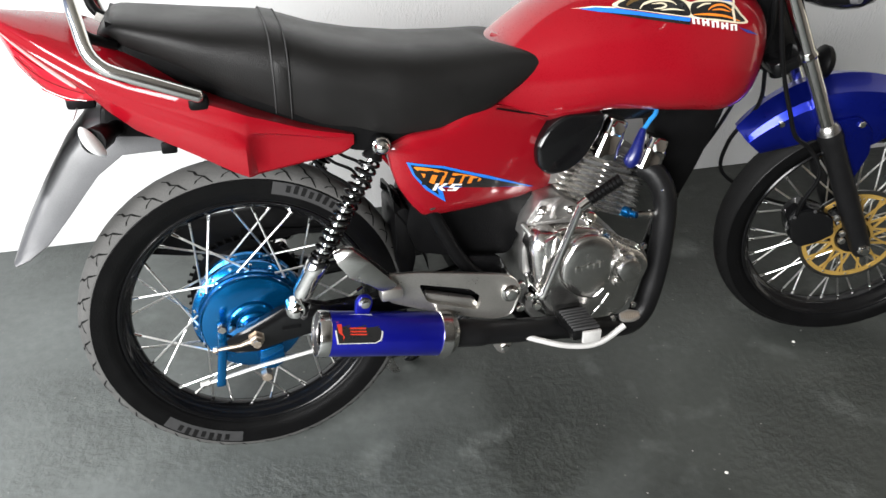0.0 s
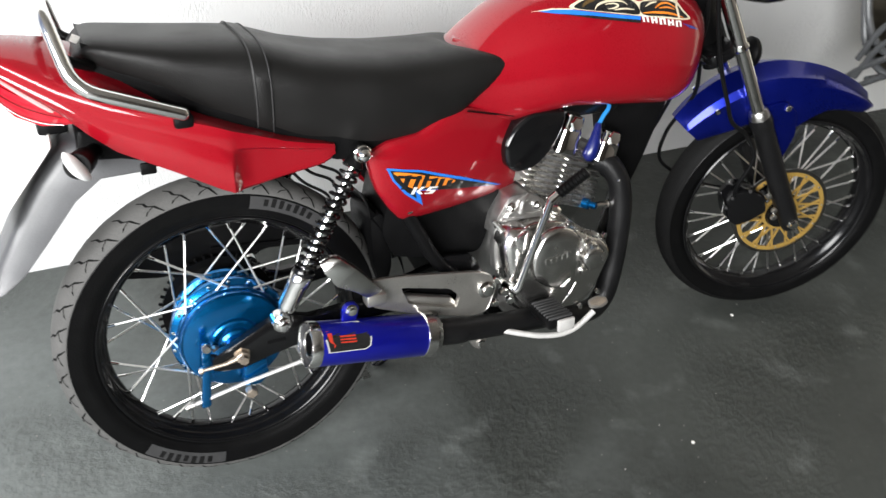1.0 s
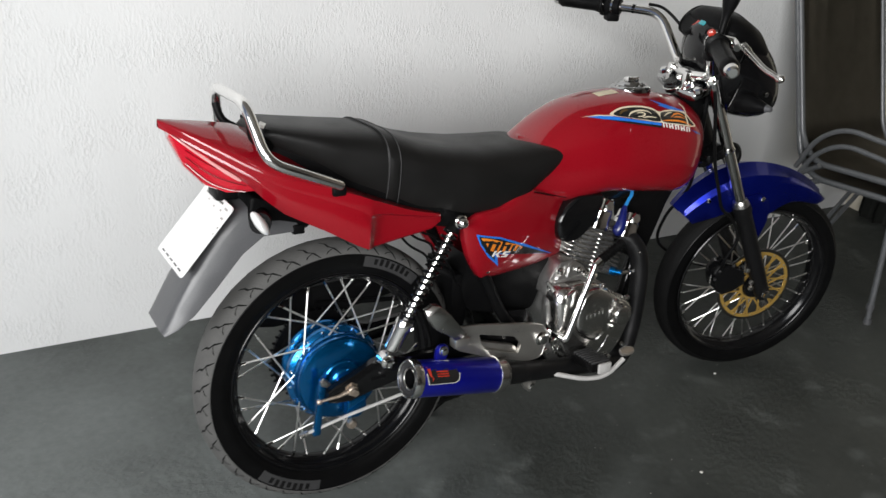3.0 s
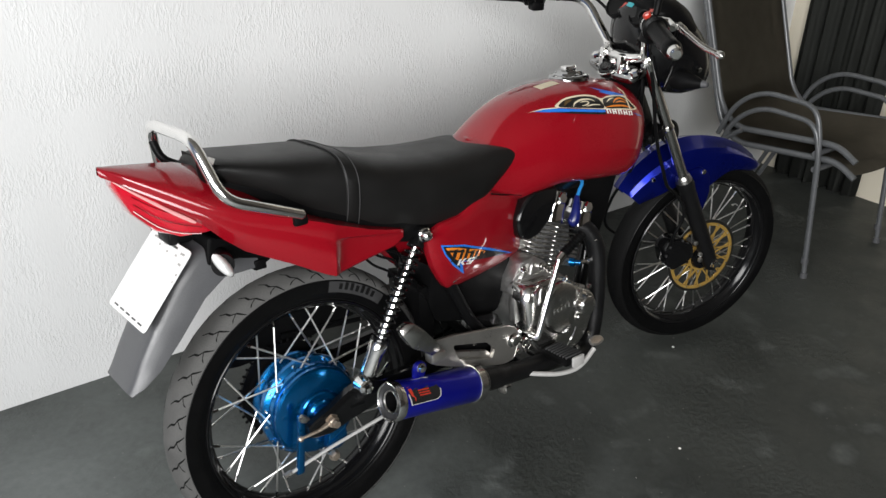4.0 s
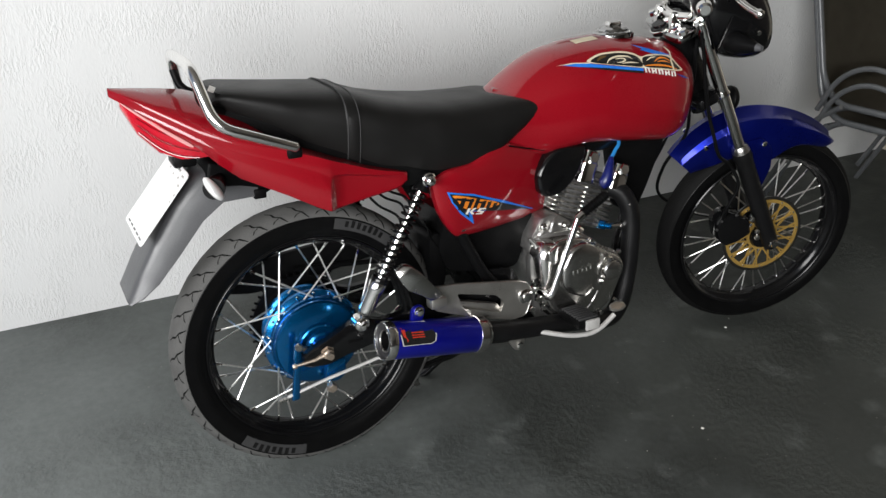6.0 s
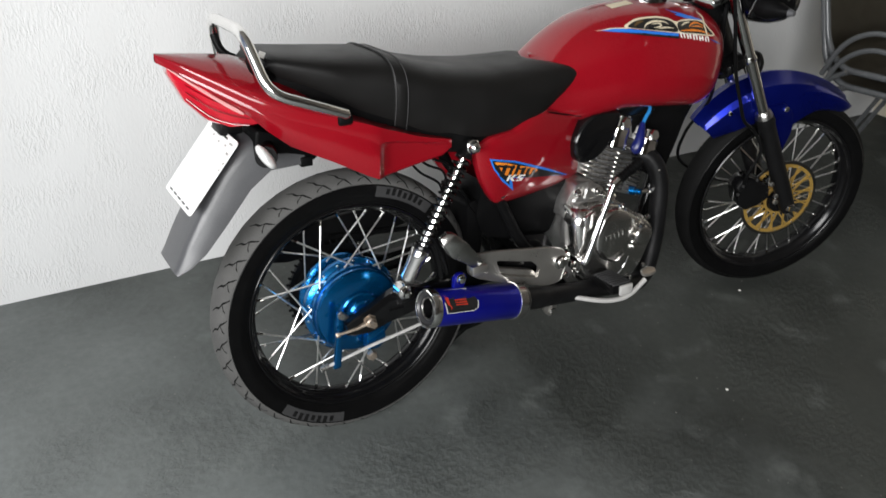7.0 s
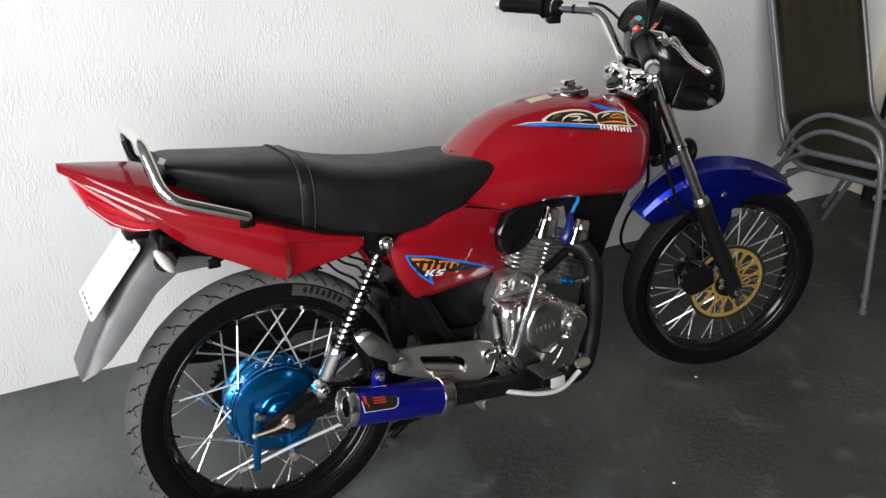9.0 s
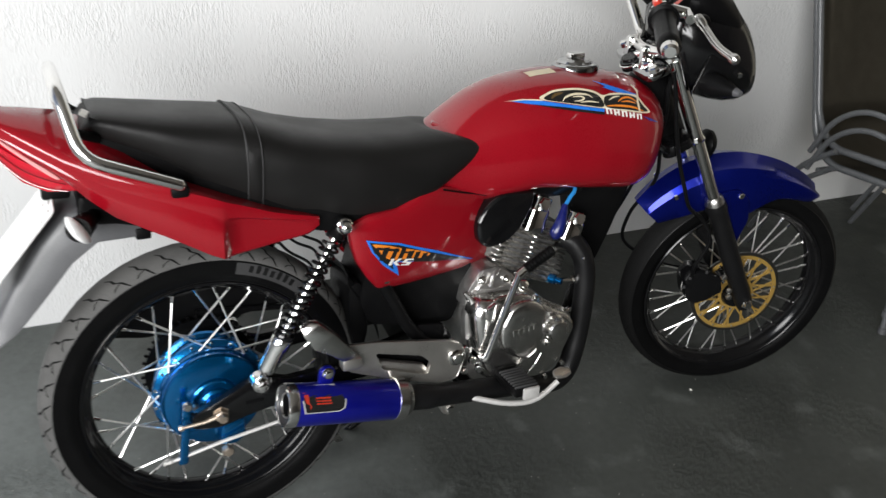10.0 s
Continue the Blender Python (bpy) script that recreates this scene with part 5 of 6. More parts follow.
for e, d, nm in ((R0, (R1 - R0).normalized(), "right"), (L0, (L1 - L0).normalized(), "left")):
    g = ahead("grip", turned([(-0.003, 0.0), (-0.003, 0.017), (0.004, 0.021), (0.02, 0.020), (0.05, 0.0205), (0.10, 0.020), (0.116, 0.023), (0.120, 0.029), (0.126, 0.029), (0.126, 0.0)], e, e + d, 20), RUBBER, "black rubber grip", bar)
    ahead("bar_end", turned([(-0.022, 0.0), (-0.022, 0.010), (-0.018, 0.0145), (-0.006, 0.016), (-0.003, 0.012), (-0.003, 0.0)], e, e + d, 20), CHROME, "chrome bar end", bar)
    side = d.cross(Vector((0, 0, 1))).normalized()
    b = turned([(0.128, 0.0), (0.128, 0.020), (0.133, 0.023), (0.168, 0.023), (0.172, 0.019), (0.172, 0.0)], e, e + d, 16)
    sw = ahead("switch_housing", b, MATT, "black switch housing", bar)
    q = e + d * 0.15
    ahead("switch_block", box(q.x - 0.018, q.x + 0.018, q.y - 0.016, q.y + 0.016, q.z - 0.040, q.z - 0.016, 0.005), MATT, "", sw)
    ahead("switch_band", turned([(0.148, 0.0), (0.148, 0.0238), (0.153, 0.0238), (0.153, 0.0)], e, e + d, 16), CHROME, "", sw)
    ahead("bar_clip", turned([(0.205, 0.0), (0.205, 0.0125), (0.214, 0.0125), (0.214, 0.0)], e, e + d, 12), MATT, "", bar)
    p = e + d * 0.15
    ahead("switch_button", bolt(p + Vector((-0.012, 0, 0.016)), (-0.5, 0, 0.9), 0.009, 0.012), D_RED if nm == "right" else MATT, "", sw)
    fw = Vector((0.9, 0, -0.1)).normalized()
    fw = (fw - d * fw.dot(d)).normalized()
    b = merge(None, tube([p + fw * 0.02 + d * 0.03, p + fw * 0.05 + d * 0.03, p + fw * 0.055 + d * 0.005], [0.012, 0.012, 0.010], 10))
    ahead("lever_perch", b, CHROME, "", bar)
    tip = p + fw * 0.082 - d * 0.146
    line = [p + fw * 0.052 + d * 0.01, p + fw * 0.060 - d * 0.045, p + fw * 0.085 - d * 0.10, tip]
    if nm == "right":
        line = [Vector(q) for q in [(0.964, -0.245, 1.058), (0.966, -0.285, 1.045), (0.967, -0.335, 1.030), (0.978, -0.372, 1.023)]]
        tip = line[-1]
    run = (line[-1] - line[-2]).normalized()
    b = tube(fillet(line, 0.03), [0.009] * 2 + [0.0068] * 12, 10)
    ahead("lever", b, POLISHED, "polished brake lever", bar)
    ahead("lever_ball", tube([tip + run * q for q in (-0.004, 0.002, 0.010, 0.015)], [0.006, 0.0095, 0.0095, 0.005], 12), POLISHED, "", bar)
ahead("mirror_stem", tube(fillet([tuple(R0 + (R1 - R0).normalized() * 0.155 + Vector((0.01, 0, 0.01))), tuple(R0 + (R1 - R0).normalized() * 0.15 + Vector((0.02, 0.01, 0.07))), tuple(R0 + (R1 - R0).normalized() * 0.14 + Vector((0.03, 0.02, 0.16)))], 0.03), [0.007, 0.008, 0.009, 0.011, 0.015, 0.018, 0.020, 0.021], 14), MATT, "black mirror stem", bar)

# headlamp with its cowl, and the dials
rings = []
LAMP = [(1.010, 0.950, 0.050, 0.060), (1.025, 0.948, 0.085, 0.095), (1.06, 0.945, 0.102, 0.118), (1.11, 0.94, 0.112, 0.130), (1.15, 0.932, 0.113, 0.128), (1.185, 0.925, 0.108, 0.118), (1.212, 0.915, 0.095, 0.098), (1.228, 0.905, 0.070, 0.070), (1.234, 0.90, 0.030, 0.032)]
for x, z, w, h in [(x - 0.012, z + 0.004, w, h * 0.96) for x, z, w, h in LAMP]:
    rings.append([Vector((x + 0.10 * (math.sin(2 * math.pi * i / 32) * -0.35) * h / 0.13, w * math.cos(2 * math.pi * i / 32), z + h * math.sin(2 * math.pi * i / 32))) for i in range(32)])
lamp = ahead("headlamp", loft(rings), BLACK, "gloss black headlamp cowl", angle=60)
rings = []
for x, z, w, h in [(1.010, 1.042, 0.060, 0.022), (1.016, 1.040, 0.094, 0.038), (1.04, 1.042, 0.104, 0.048), (1.09, 1.032, 0.104, 0.055), (1.14, 1.005, 0.092, 0.054), (1.18, 0.97, 0.07, 0.046)]:
    rings.append([Vector((x - 0.25 * h * math.sin(2 * math.pi * i / 28), w * math.copysign(abs(math.cos(2 * math.pi * i / 28)) ** 0.7, math.cos(2 * math.pi * i / 28)), z + h * math.sin(2 * math.pi * i / 28))) for i in range(28)])
dash = ahead("instrument_housing", loft(rings), MATT, "black instrument housing", angle=60)
face = pose(1.009, 0, 1.048, 0, -52, 0)
for y, r in ((-0.052, 0.040), (0.052, 0.040)):
    b = lathe([(0.0, 0.004), (r - 0.003, 0.004), (r, 0.008), (r + 0.003, 0.006), (r + 0.003, -0.01)], 32)
    bmesh.ops.transform(b, matrix=face @ Matrix.Translation((0, y, 0)) @ pose(0, 0, 0, 90, 0, 0), verts=b.verts[:])
    ahead("dial", b, MATT, "round black dial", dash)
    b = lathe([(r * 0.55, 0.0052), (r * 0.9, 0.0052)], 16, 20, 110)
    bmesh.ops.transform(b, matrix=face @ Matrix.Translation((0, y, 0)) @ pose(0, 0, 0, 90, 0, 0), verts=b.verts[:])
    ahead("dial_band", b, D_RED, "red dial band", dash)
b = slab(round_outline([(-0.006, -0.011), (0.006, -0.011), (0.006, 0.011), (-0.006, 0.011)], 0.003), -0.003, 0.003, 0.001)
bmesh.ops.transform(b, matrix=face @ pose(0, 0, 0.008, 90, 0, 0), verts=b.verts[:])
ahead("warning_lamps", b, D_GREEN, "pale blue warning lamp strip", dash)
for s in (-1, 1):
    a, c = Vector((1.088, s * 0.095, 0.884)), Vector((1.118, s * 0.178, 0.890))
    sig = ahead("front_indicator", tube([a, a.lerp(c, 0.3), a.lerp(c, 0.45), a.lerp(c, 0.8), c], [0.024, 0.027, 0.026, 0.016, 0.010], 16), MATT, "black front indicator", lamp)
    ahead("indicator_lens", tube([c, c + (c - a).normalized() * 0.014], [0.010, 0.006], 12), GREYPL, "", sig)
    ahead("lamp_bracket", slab(round_outline([(1.06, 0.86), (1.12, 0.86), (1.14, 0.93), (1.08, 0.95)], 0.01), s * 0.098, s * 0.112, 0.003), BLACK, "", lamp)
    ahead("lamp_bolt", bolt((1.155, s * 0.112, 0.905), (0, s, 0), 0.007, 0.006), CHROME, "", lamp)

# front mudguard: a blade round the tyre with deep side skirts
BLADE = [(141.5, 0.378, 0.034), (137, 0.382, 0.037), (130, 0.386, 0.042), (118, 0.387, 0.050), (106, 0.378, 0.054), (95, 0.360, 0.056), (84, 0.345, 0.056), (74, 0.333, 0.054), (67, 0.326, 0.048), (62.5, 0.320, 0.040), (60, 0.318, 0.030)]
rings = []
for i in [q / 4 for q in range(41)]:
    a, r, w = (soft(i, [(j, row[k]) for j, row in enumerate(BLADE)], 0.7) for k in (0, 1, 2))
    a = radians(a)
    d = soft(i, [(0, 0.045), (1, 0.062), (2, 0.085), (3, 0.095), (4, 0.125), (4.6, 0.130), (5, 0.105), (6, 0.062), (7, 0.045), (8, 0.035), (9, 0.022), (10, 0.010)], 0.4)
    c, sn = math.cos(a), math.sin(a)
    out, inn = [], []
    for v, k in ((-1.0, -1.0), (-1.06, -0.6), (-1.0, -0.22), (-0.8, -0.06), (-0.4, 0.0), (0.0, 0.025), (0.4, 0.0), (0.8, -0.06), (1.0, -0.22), (1.06, -0.6), (1.0, -1.0)):
        out.append((v * (w + 0.010), r + k * d if k < 0 else r + 0.012 * (1 if v == 0 else 0)))
    for y, rr in out[::-1]:
        inn.append((y * 0.94, rr - 0.004))
    rings.append([FRONT + Vector((rr * c, y, rr * sn)) for y, rr in out + inn])
mudguard = ahead("front_mudguard", loft(rings), BLUE, "metallic blue front mudguard", angle=32)
for s in (-1, 1):
    b = slab(round_outline([(1.195, 0.60), (1.255, 0.615), (1.290, 0.585), (1.300, 0.53), (1.280, 0.455), (1.255, 0.47), (1.232, 0.53), (1.20, 0.55)], 0.012), s * 0.062, s * 0.074, 0.004)
    ahead("guard_bracket", b, BLUE, "blue mudguard bracket", mudguard)
    ahead("guard_bolt", bolt((1.262, s * 0.074, 0.598), (0, s, 0), 0.008, 0.006), CHROME, "", mudguard)
    ahead("guard_bolt", bolt((1.105, s * 0.060, 0.590), (0, s, 0), 0.007, 0.006), CHROME, "", mudguard)

# brake disc: a gold lattice in a ring
disc = hold("brake_disc", "gold anodised lattice brake disc", FRONT_M)
part("outer_ring", lathe([(0.1005, -0.046), (0.1005, -0.042), (0.110, -0.042), (0.110, -0.046)], 72, close_profile=True), GOLD, disc)
part("inner_ring", lathe([(0.036, -0.047), (0.036, -0.041), (0.046, -0.041), (0.046, -0.047)], 48, close_profile=True), GOLD, disc)
part("rotor", lathe([(0.1103, -0.0445), (0.1103, -0.0415), (0.119, -0.0415), (0.119, -0.0445)], 72, close_profile=True), ROTOR, disc, "dark steel friction ring")
st = None
for i in range(28):
    a0 = radians((i // 2) * 360 / 14)
    a1 = a0 + radians(16 if i % 2 else -16)
    p, q = Vector((0.044 * math.cos(a0), 0, 0.044 * math.sin(a0))), Vector((0.102 * math.cos(a1), 0, 0.102 * math.sin(a1)))
    b = slab([(0, -0.0021), (1, -0.0021), (1, 0.0021), (0, 0.0021)], -0.046, -0.042, 0) if st is None else None
    ang = math.atan2(q.z - p.z, q.x - p.x)
    m = Matrix.Translation(p) @ Matrix.Rotation(-ang, 4, "Y") @ Matrix.Diagonal(((q - p).length, 1, 1, 1))
    if st is None:
        st = part("lattice_bar", b, GOLD, disc, m=m)
    else:
        again(st, m)
for i in range(12):
    a = radians(i * 30 + 8)
    part("rivet", bolt((0.105 * math.cos(a), -0.046, 0.105 * math.sin(a)), r=0.003, h=0.002), STEEL, disc)
part("hub", lathe([(0.0, 0.052), (0.032, 0.050), (0.046, 0.040), (0.048, 0.028), (0.036, 0.022), (0.034, -0.022), (0.048, -0.028), (0.050, -0.036), (0.042, -0.041), (0.036, -0.056), (0.0, -0.066)], 40), BLACK, front, "gloss black front hub", angle=28)
# caliper behind the right leg
caliper = ahead("brake_caliper", slab(round_outline([(1.172, 0.345), (1.165, 0.372), (1.182, 0.398), (1.205, 0.402), (1.235, 0.392), (1.262, 0.378), (1.275, 0.335), (1.24, 0.312), (1.205, 0.300), (1.182, 0.318)], 0.008), -0.088, -0.030, 0.007), BLACK, "black brake caliper")
for x, z in ((1.262, 0.385), (1.285, 0.345)):
    ahead("caliper_bolt", bolt((x, -0.094, z), r=0.0075, h=0.008), STEEL, "", caliper)
ahead("caliper_pin", bolt((1.290, -0.092, 0.325), r=0.008, h=0.008), STEEL, "", caliper)
ahead("piston_cover", lathe([(0.0, -0.098), (0.014, -0.097), (0.018, -0.092), (0.018, -0.08)], 24), MATT, "", caliper).matrix_basis = TURNED @ Matrix.Translation((1.222, 0, 0.352))
for i, (x, z) in enumerate(((1.165, 0.36), (1.175, 0.385), (1.215, 0.40))):
    ahead("caliper_nipple", bolt((x, -0.092, z), (-0.4, -0.6, 0.3), 0.005, 0.016), MATT, "", caliper)
# horn ahead of the steering head, on a short strap
horn = ahead("horn", turned([(0.0, 0.0), (0.0, 0.026), (0.006, 0.033), (0.016, 0.035), (0.022, 0.031), (0.030, 0.018), (0.040, 0.016), (0.042, 0.0)], (1.196, 0.0, 0.698), (1.0, 0.0, 0.72), 28), MATT, "round black horn")
ahead("horn_strap", tube([(1.19, 0.0, 0.703), (1.13, 0.0, 0.715), (1.075, 0.0, 0.728)], 0.006, 8), BLACK, "", horn)
# hoses and cables
hose = [(1.000, -0.125, 0.915), (1.018, -0.122, 0.86), (1.040, -0.116, 0.78), (1.066, -0.110, 0.705), (1.09, -0.112, 0.645), (1.115, -0.112, 0.590), (1.158, -0.105, 0.555), (1.188, -0.112, 0.50), (1.172, -0.105, 0.43), (1.175, -0.095, 0.395)]
ahead("brake_hose", tube(spline(hose, 8), 0.0046, 10), MATT, "black brake hose")
ahead("speedometer_cable", tube(spline([(1.02, 0.03, 0.93), (1.03, -0.04, 0.80), (1.062, -0.02, 0.68), (1.072, 0.0, 0.60), (1.040, 0.03, 0.50), (1.06, 0.06, 0.40), (1.20, 0.075, 0.32), (1.32, 0.070, 0.31)], 8), 0.0045, 8), MATT, "black speedometer cable")
ahead("clutch_cable", tube(spline([(0.955, 0.20, 1.055), (0.985, 0.16, 1.050), (1.03, 0.11, 1.00), (1.05, 0.06, 0.93), (1.03, 0.05, 0.82), (0.99, 0.04, 0.74)], 8), 0.004, 8), MATT, "black clutch cable")
ahead("throttle_cable", tube(spline([(0.945, -0.22, 1.045), (1.02, -0.17, 1.04), (1.07, -0.10, 0.98), (1.05, -0.05, 0.90), (1.02, -0.03, 0.80), (0.98, -0.02, 0.74)], 8), 0.004, 8), MATT, "black throttle cable")
for i in range(5):
    y = -0.05 + 0.022 * i
    part("loom", tube(spline([(1.03, y, 0.90), (1.02 + 0.01 * (i % 2), y * 1.1, 0.83), (1.03, y * 0.8, 0.76), (1.0, y * 0.6, 0.70)], 6), 0.006, 8), MATT, bike)
part("lower_cable", tube(spline([(1.015, -0.02, 0.72), (1.02, 0.0, 0.66), (0.985, 0.02, 0.56), (0.93, 0.03, 0.47), (0.885, 0.02, 0.40)], 6), 0.004, 8), MATT, bike, "black cable beside the downtube")


# -- grab rail, mudguard, plate, indicators --
rail = fillet([(-0.040, -0.150, 0.777), (-0.182, -0.149, 0.834), (-0.203, -0.096, 0.936), (-0.203, 0.096, 0.936), (-0.182, 0.149, 0.834), (-0.040, 0.150, 0.777)], 0.034)
rail = [rail[0] + (rail[0] - rail[1]).normalized() * d for d in (0.008, 0.0065, 0.003)] + list(rail) + [rail[-1] + (rail[-1] - rail[-2]).normalized() * d for d in (0.003, 0.0065, 0.008)]
rail_ob = part("grab_rail", tube(rail, [0.003, 0.0068, 0.0095] + [0.0105] * (len(rail) - 6) + [0.0095, 0.0068, 0.003], 16), BRIGHT, bike, "chromed tube grab rail")
for s in (-1, 1):
    part("rail_stay", tube(fillet([(-0.198, s * 0.110, 0.90), (-0.192, s * 0.095, 0.865), (-0.15, s * 0.075, 0.845)], 0.02), 0.008, 10), MATT, rail_ob)
    part("rail_mount", box(-0.056, -0.026, s * 0.126, s * 0.152, 0.754, 0.776, 0.006), MATT, rail_ob, "black rail mount")

b = bmesh.new()
MUD = [(-0.10, 0.702, 0.066, 0.030), (-0.17, 0.730, 0.066, 0.060), (-0.215, 0.728, 0.065, 0.075), (-0.262, 0.676, 0.064, 0.062), (-0.310, 0.604, 0.062, 0.052), (-0.343, 0.550, 0.060, 0.040), (-0.362, 0.515, 0.058, 0.022), (-0.3725, 0.495, 0.055, 0.005)]
rings = []
for i, (x, z, w, d) in enumerate(MUD):
    nx, nz = (0.0, -1.0) if i < 2 else ((0.5, -0.85) if i == 2 else (0.80, -0.60))
    half = [(0.0, -0.03), (w * 0.5, -0.02), (w - 0.014, 0.0), (w - 0.006, 0.04), (w - 0.001, 0.13), (w + 0.003, 0.30), (w + 0.009, 0.70), (w + 0.011, 1.0)]
    o = [(-y, k) for y, k in half[::-1]] + half[1:]
    out = [Vector((x + nx * d * k, y, z + nz * d * k)) for y, k in o]
    inn = [Vector((x + nx * (d * k * 0.94 + 0.004), y * 0.95, z + nz * (d * k * 0.94 + 0.004))) for y, k in o[::-1]]
    rings.append(out + inn)
part("rear_mudguard", loft(rings, bm=b), GREYPL, bike, "dark grey plastic rear mudguard with rounded corners", angle=50)
b = slab(round_outline([(-0.19, 0.752), (-0.06, 0.70), (-0.075, 0.672), (-0.125, 0.668), (-0.20, 0.695)], 0.01), -0.072, 0.072, 0.006)
part("tail_bracket", b, MATT, bike, "black plastic bracket under the tail")
part("bracket_clip", box(-0.110, -0.085, -0.078, -0.060, 0.664, 0.684, 0.003), MATT, bike)

# the plate: blank but for bars
ux = Vector((0.655, 0, 0.755)).normalized()
PLATE_M = Matrix.Translation((-0.2805, 0, 0.6715)) @ Matrix(((ux.x, 0, -ux.z, 0), (0, 1, 0, 0), (ux.z, 0, ux.x, 0), (0, 0, 0, 1)))
b = bmesh.new()
o = round_outline([(-0.079, -0.092), (0.084, -0.092), (0.084, 0.092), (-0.079, 0.092)], 0.010)
loft([[Vector((x, z, h)) for x, z in o] for h in (0.004, 0.006)], bm=b)
plate_thing = part("number_plate", b, WHITE, bike, "white number plate, blank and bent", m=PLATE_M)
for i in range(5):
    part("plate_bar", box(-0.072, -0.069, -0.070 + i * 0.03, -0.052 + i * 0.03, 0.006, 0.0068), D_BLACK, plate_thing, m=Matrix())
for y, w, x in ((-0.082, 0.012, 0.052), (-0.076, 0.016, 0.070), (-0.052, 0.008, 0.062), (-0.040, 0.022, 0.074), (-0.012, 0.007, 0.060), (0.004, 0.014, 0.071), (0.028, 0.006, 0.064), (0.044, 0.024, 0.073), (-0.088, 0.004, 0.020), (-0.088, 0.005, 0.034)):
    part("plate_bar", box(x, x + 0.004, y, y + w, 0.006, 0.0066), STEEL, plate_thing, m=Matrix())
part("plate_lamp", box(-0.245, -0.20, -0.03, 0.03, 0.735, 0.760, 0.006), MATT, bike)
for s in (-1, 1):
    a = Vector((-0.172, s * 0.074, 0.716))
    c = Vector((-0.200, s * 0.150, 0.722))
    st = part("rear_indicator", tube([a, a.lerp(c, 0.35), a.lerp(c, 0.5), a.lerp(c, 0.95), c], [0.012, 0.013, 0.018, 0.0205, 0.020], 20), MATT, bike, "black rear indicator with clear lens")
    d = (c - a).normalized()
    bb = tube([c + d * q for q in (0.0, 0.006, 0.016, 0.024, 0.028)], [0.0195, 0.0185, 0.015, 0.009, 0.003], 20)
    bmesh.ops.scale(bb, vec=(0.55, 0.85, 1.45), space=Matrix.Translation(-c), verts=bb.verts[:])
    bmesh.ops.rotate(bb, cent=c, matrix=Matrix.Rotation(radians(-32), 3, "Y"), verts=bb.verts[:])
    part("lens", bb, CLEAR, st, "clear indicator lens")

# a pale strip painted as the highlight on the cowl's lower edge, over the lens
for s in (-1, 1):
    part("lens_glint", tube(spline([(-0.330, s * 0.011, 0.881), (-0.312, s * 0.031, 0.864), (-0.285, s * 0.0535, 0.842), (-0.25, s * 0.0755, 0.815), (-0.215, s * 0.0945, 0.790)], 6), [0.0010 + 0.00013 * i for i in range(22)] + [0.0036, 0.003, 0.0015], 8), LENS_GLINT, bike, "pale pink strip painted in for the highlight on the lens edge")

# -- fuel cap --
cap = part("fuel_cap", lathe([(0.050, -0.004), (0.050, 0.004), (0.046, 0.008), (0.038, 0.010), (0.036, 0.014), (0.030, 0.018), (0.0, 0.019)], 40), DARKCHROME, bike, "chromed fuel cap", m=Matrix.Translation((0.806, 0, 0.894)) @ pose(0, 0, 0, 90, 0, 0) @ pose(0, 0, 0, 0, 0, 0), angle=28)
part("cap_lock", box(-0.018, 0.018, 0.018, 0.030, -0.010, 0.010, 0.003), CHROME, cap, "chrome cap lock")
for i in range(6):
    a = radians(i * 60)
    part("cap_screw", bolt((0.043 * math.cos(a), 0.008, 0.043 * math.sin(a)), (0, 1, 0), 0.003, 0.002), STEEL, cap)


# -- decals: thin films laid on the paint --
def tank_y(x, z):
    r = tank_ring(x, 0)
    best = 0.0
    pts = [p for p in r if p.y <= 1e-6]
    pts.sort(key=lambda p: p.z)
    for a, c in zip(pts, pts[1:]):
        if a.z <= z <= c.z and c.z > a.z:
            t = (z - a.z) / (c.z - a.z)
            return a.y + (c.y - a.y) * t
    return best


def film(name, outline, fy, off, mat, parent, label=""):
    """A decal with an outline in x and z, pressed onto the surface y = fy(x, z)."""
    b = bmesh.new()
    b.faces.new([b.verts.new((x, 0, z)) for x, z in outline])
    x0, x1 = min(p[0] for p in outline), max(p[0] for p in outline)
    z0, z1 = min(p[1] for p in outline), max(p[1] for p in outline)
    n, k = int((x1 - x0) / 0.0075), int((z1 - z0) / 0.006)
    for i in range(1, n + 1):
        bmesh.ops.bisect_plane(b, geom=b.verts[:] + b.edges[:] + b.faces[:], plane_co=(x0 + (x1 - x0) * i / (n + 1), 0, 0), plane_no=(1, 0, 0))
    for i in range(1, k + 1):
        bmesh.ops.bisect_plane(b, geom=b.verts[:] + b.edges[:] + b.faces[:], plane_co=(0, 0, z0 + (z1 - z0) * i / (k + 1)), plane_no=(0, 0, 1))
    for v in b.verts:
        y = fy(v.co.x, v.co.z)
        v.co.y = y - off
    ob = part(name, b, mat, parent, label, angle=60)
    return ob


def smooth2(pts, steps=5):
    return [(q.x, q.z) for q in spline([(x, 0, z) for x, z in pts], steps, closed=True)]


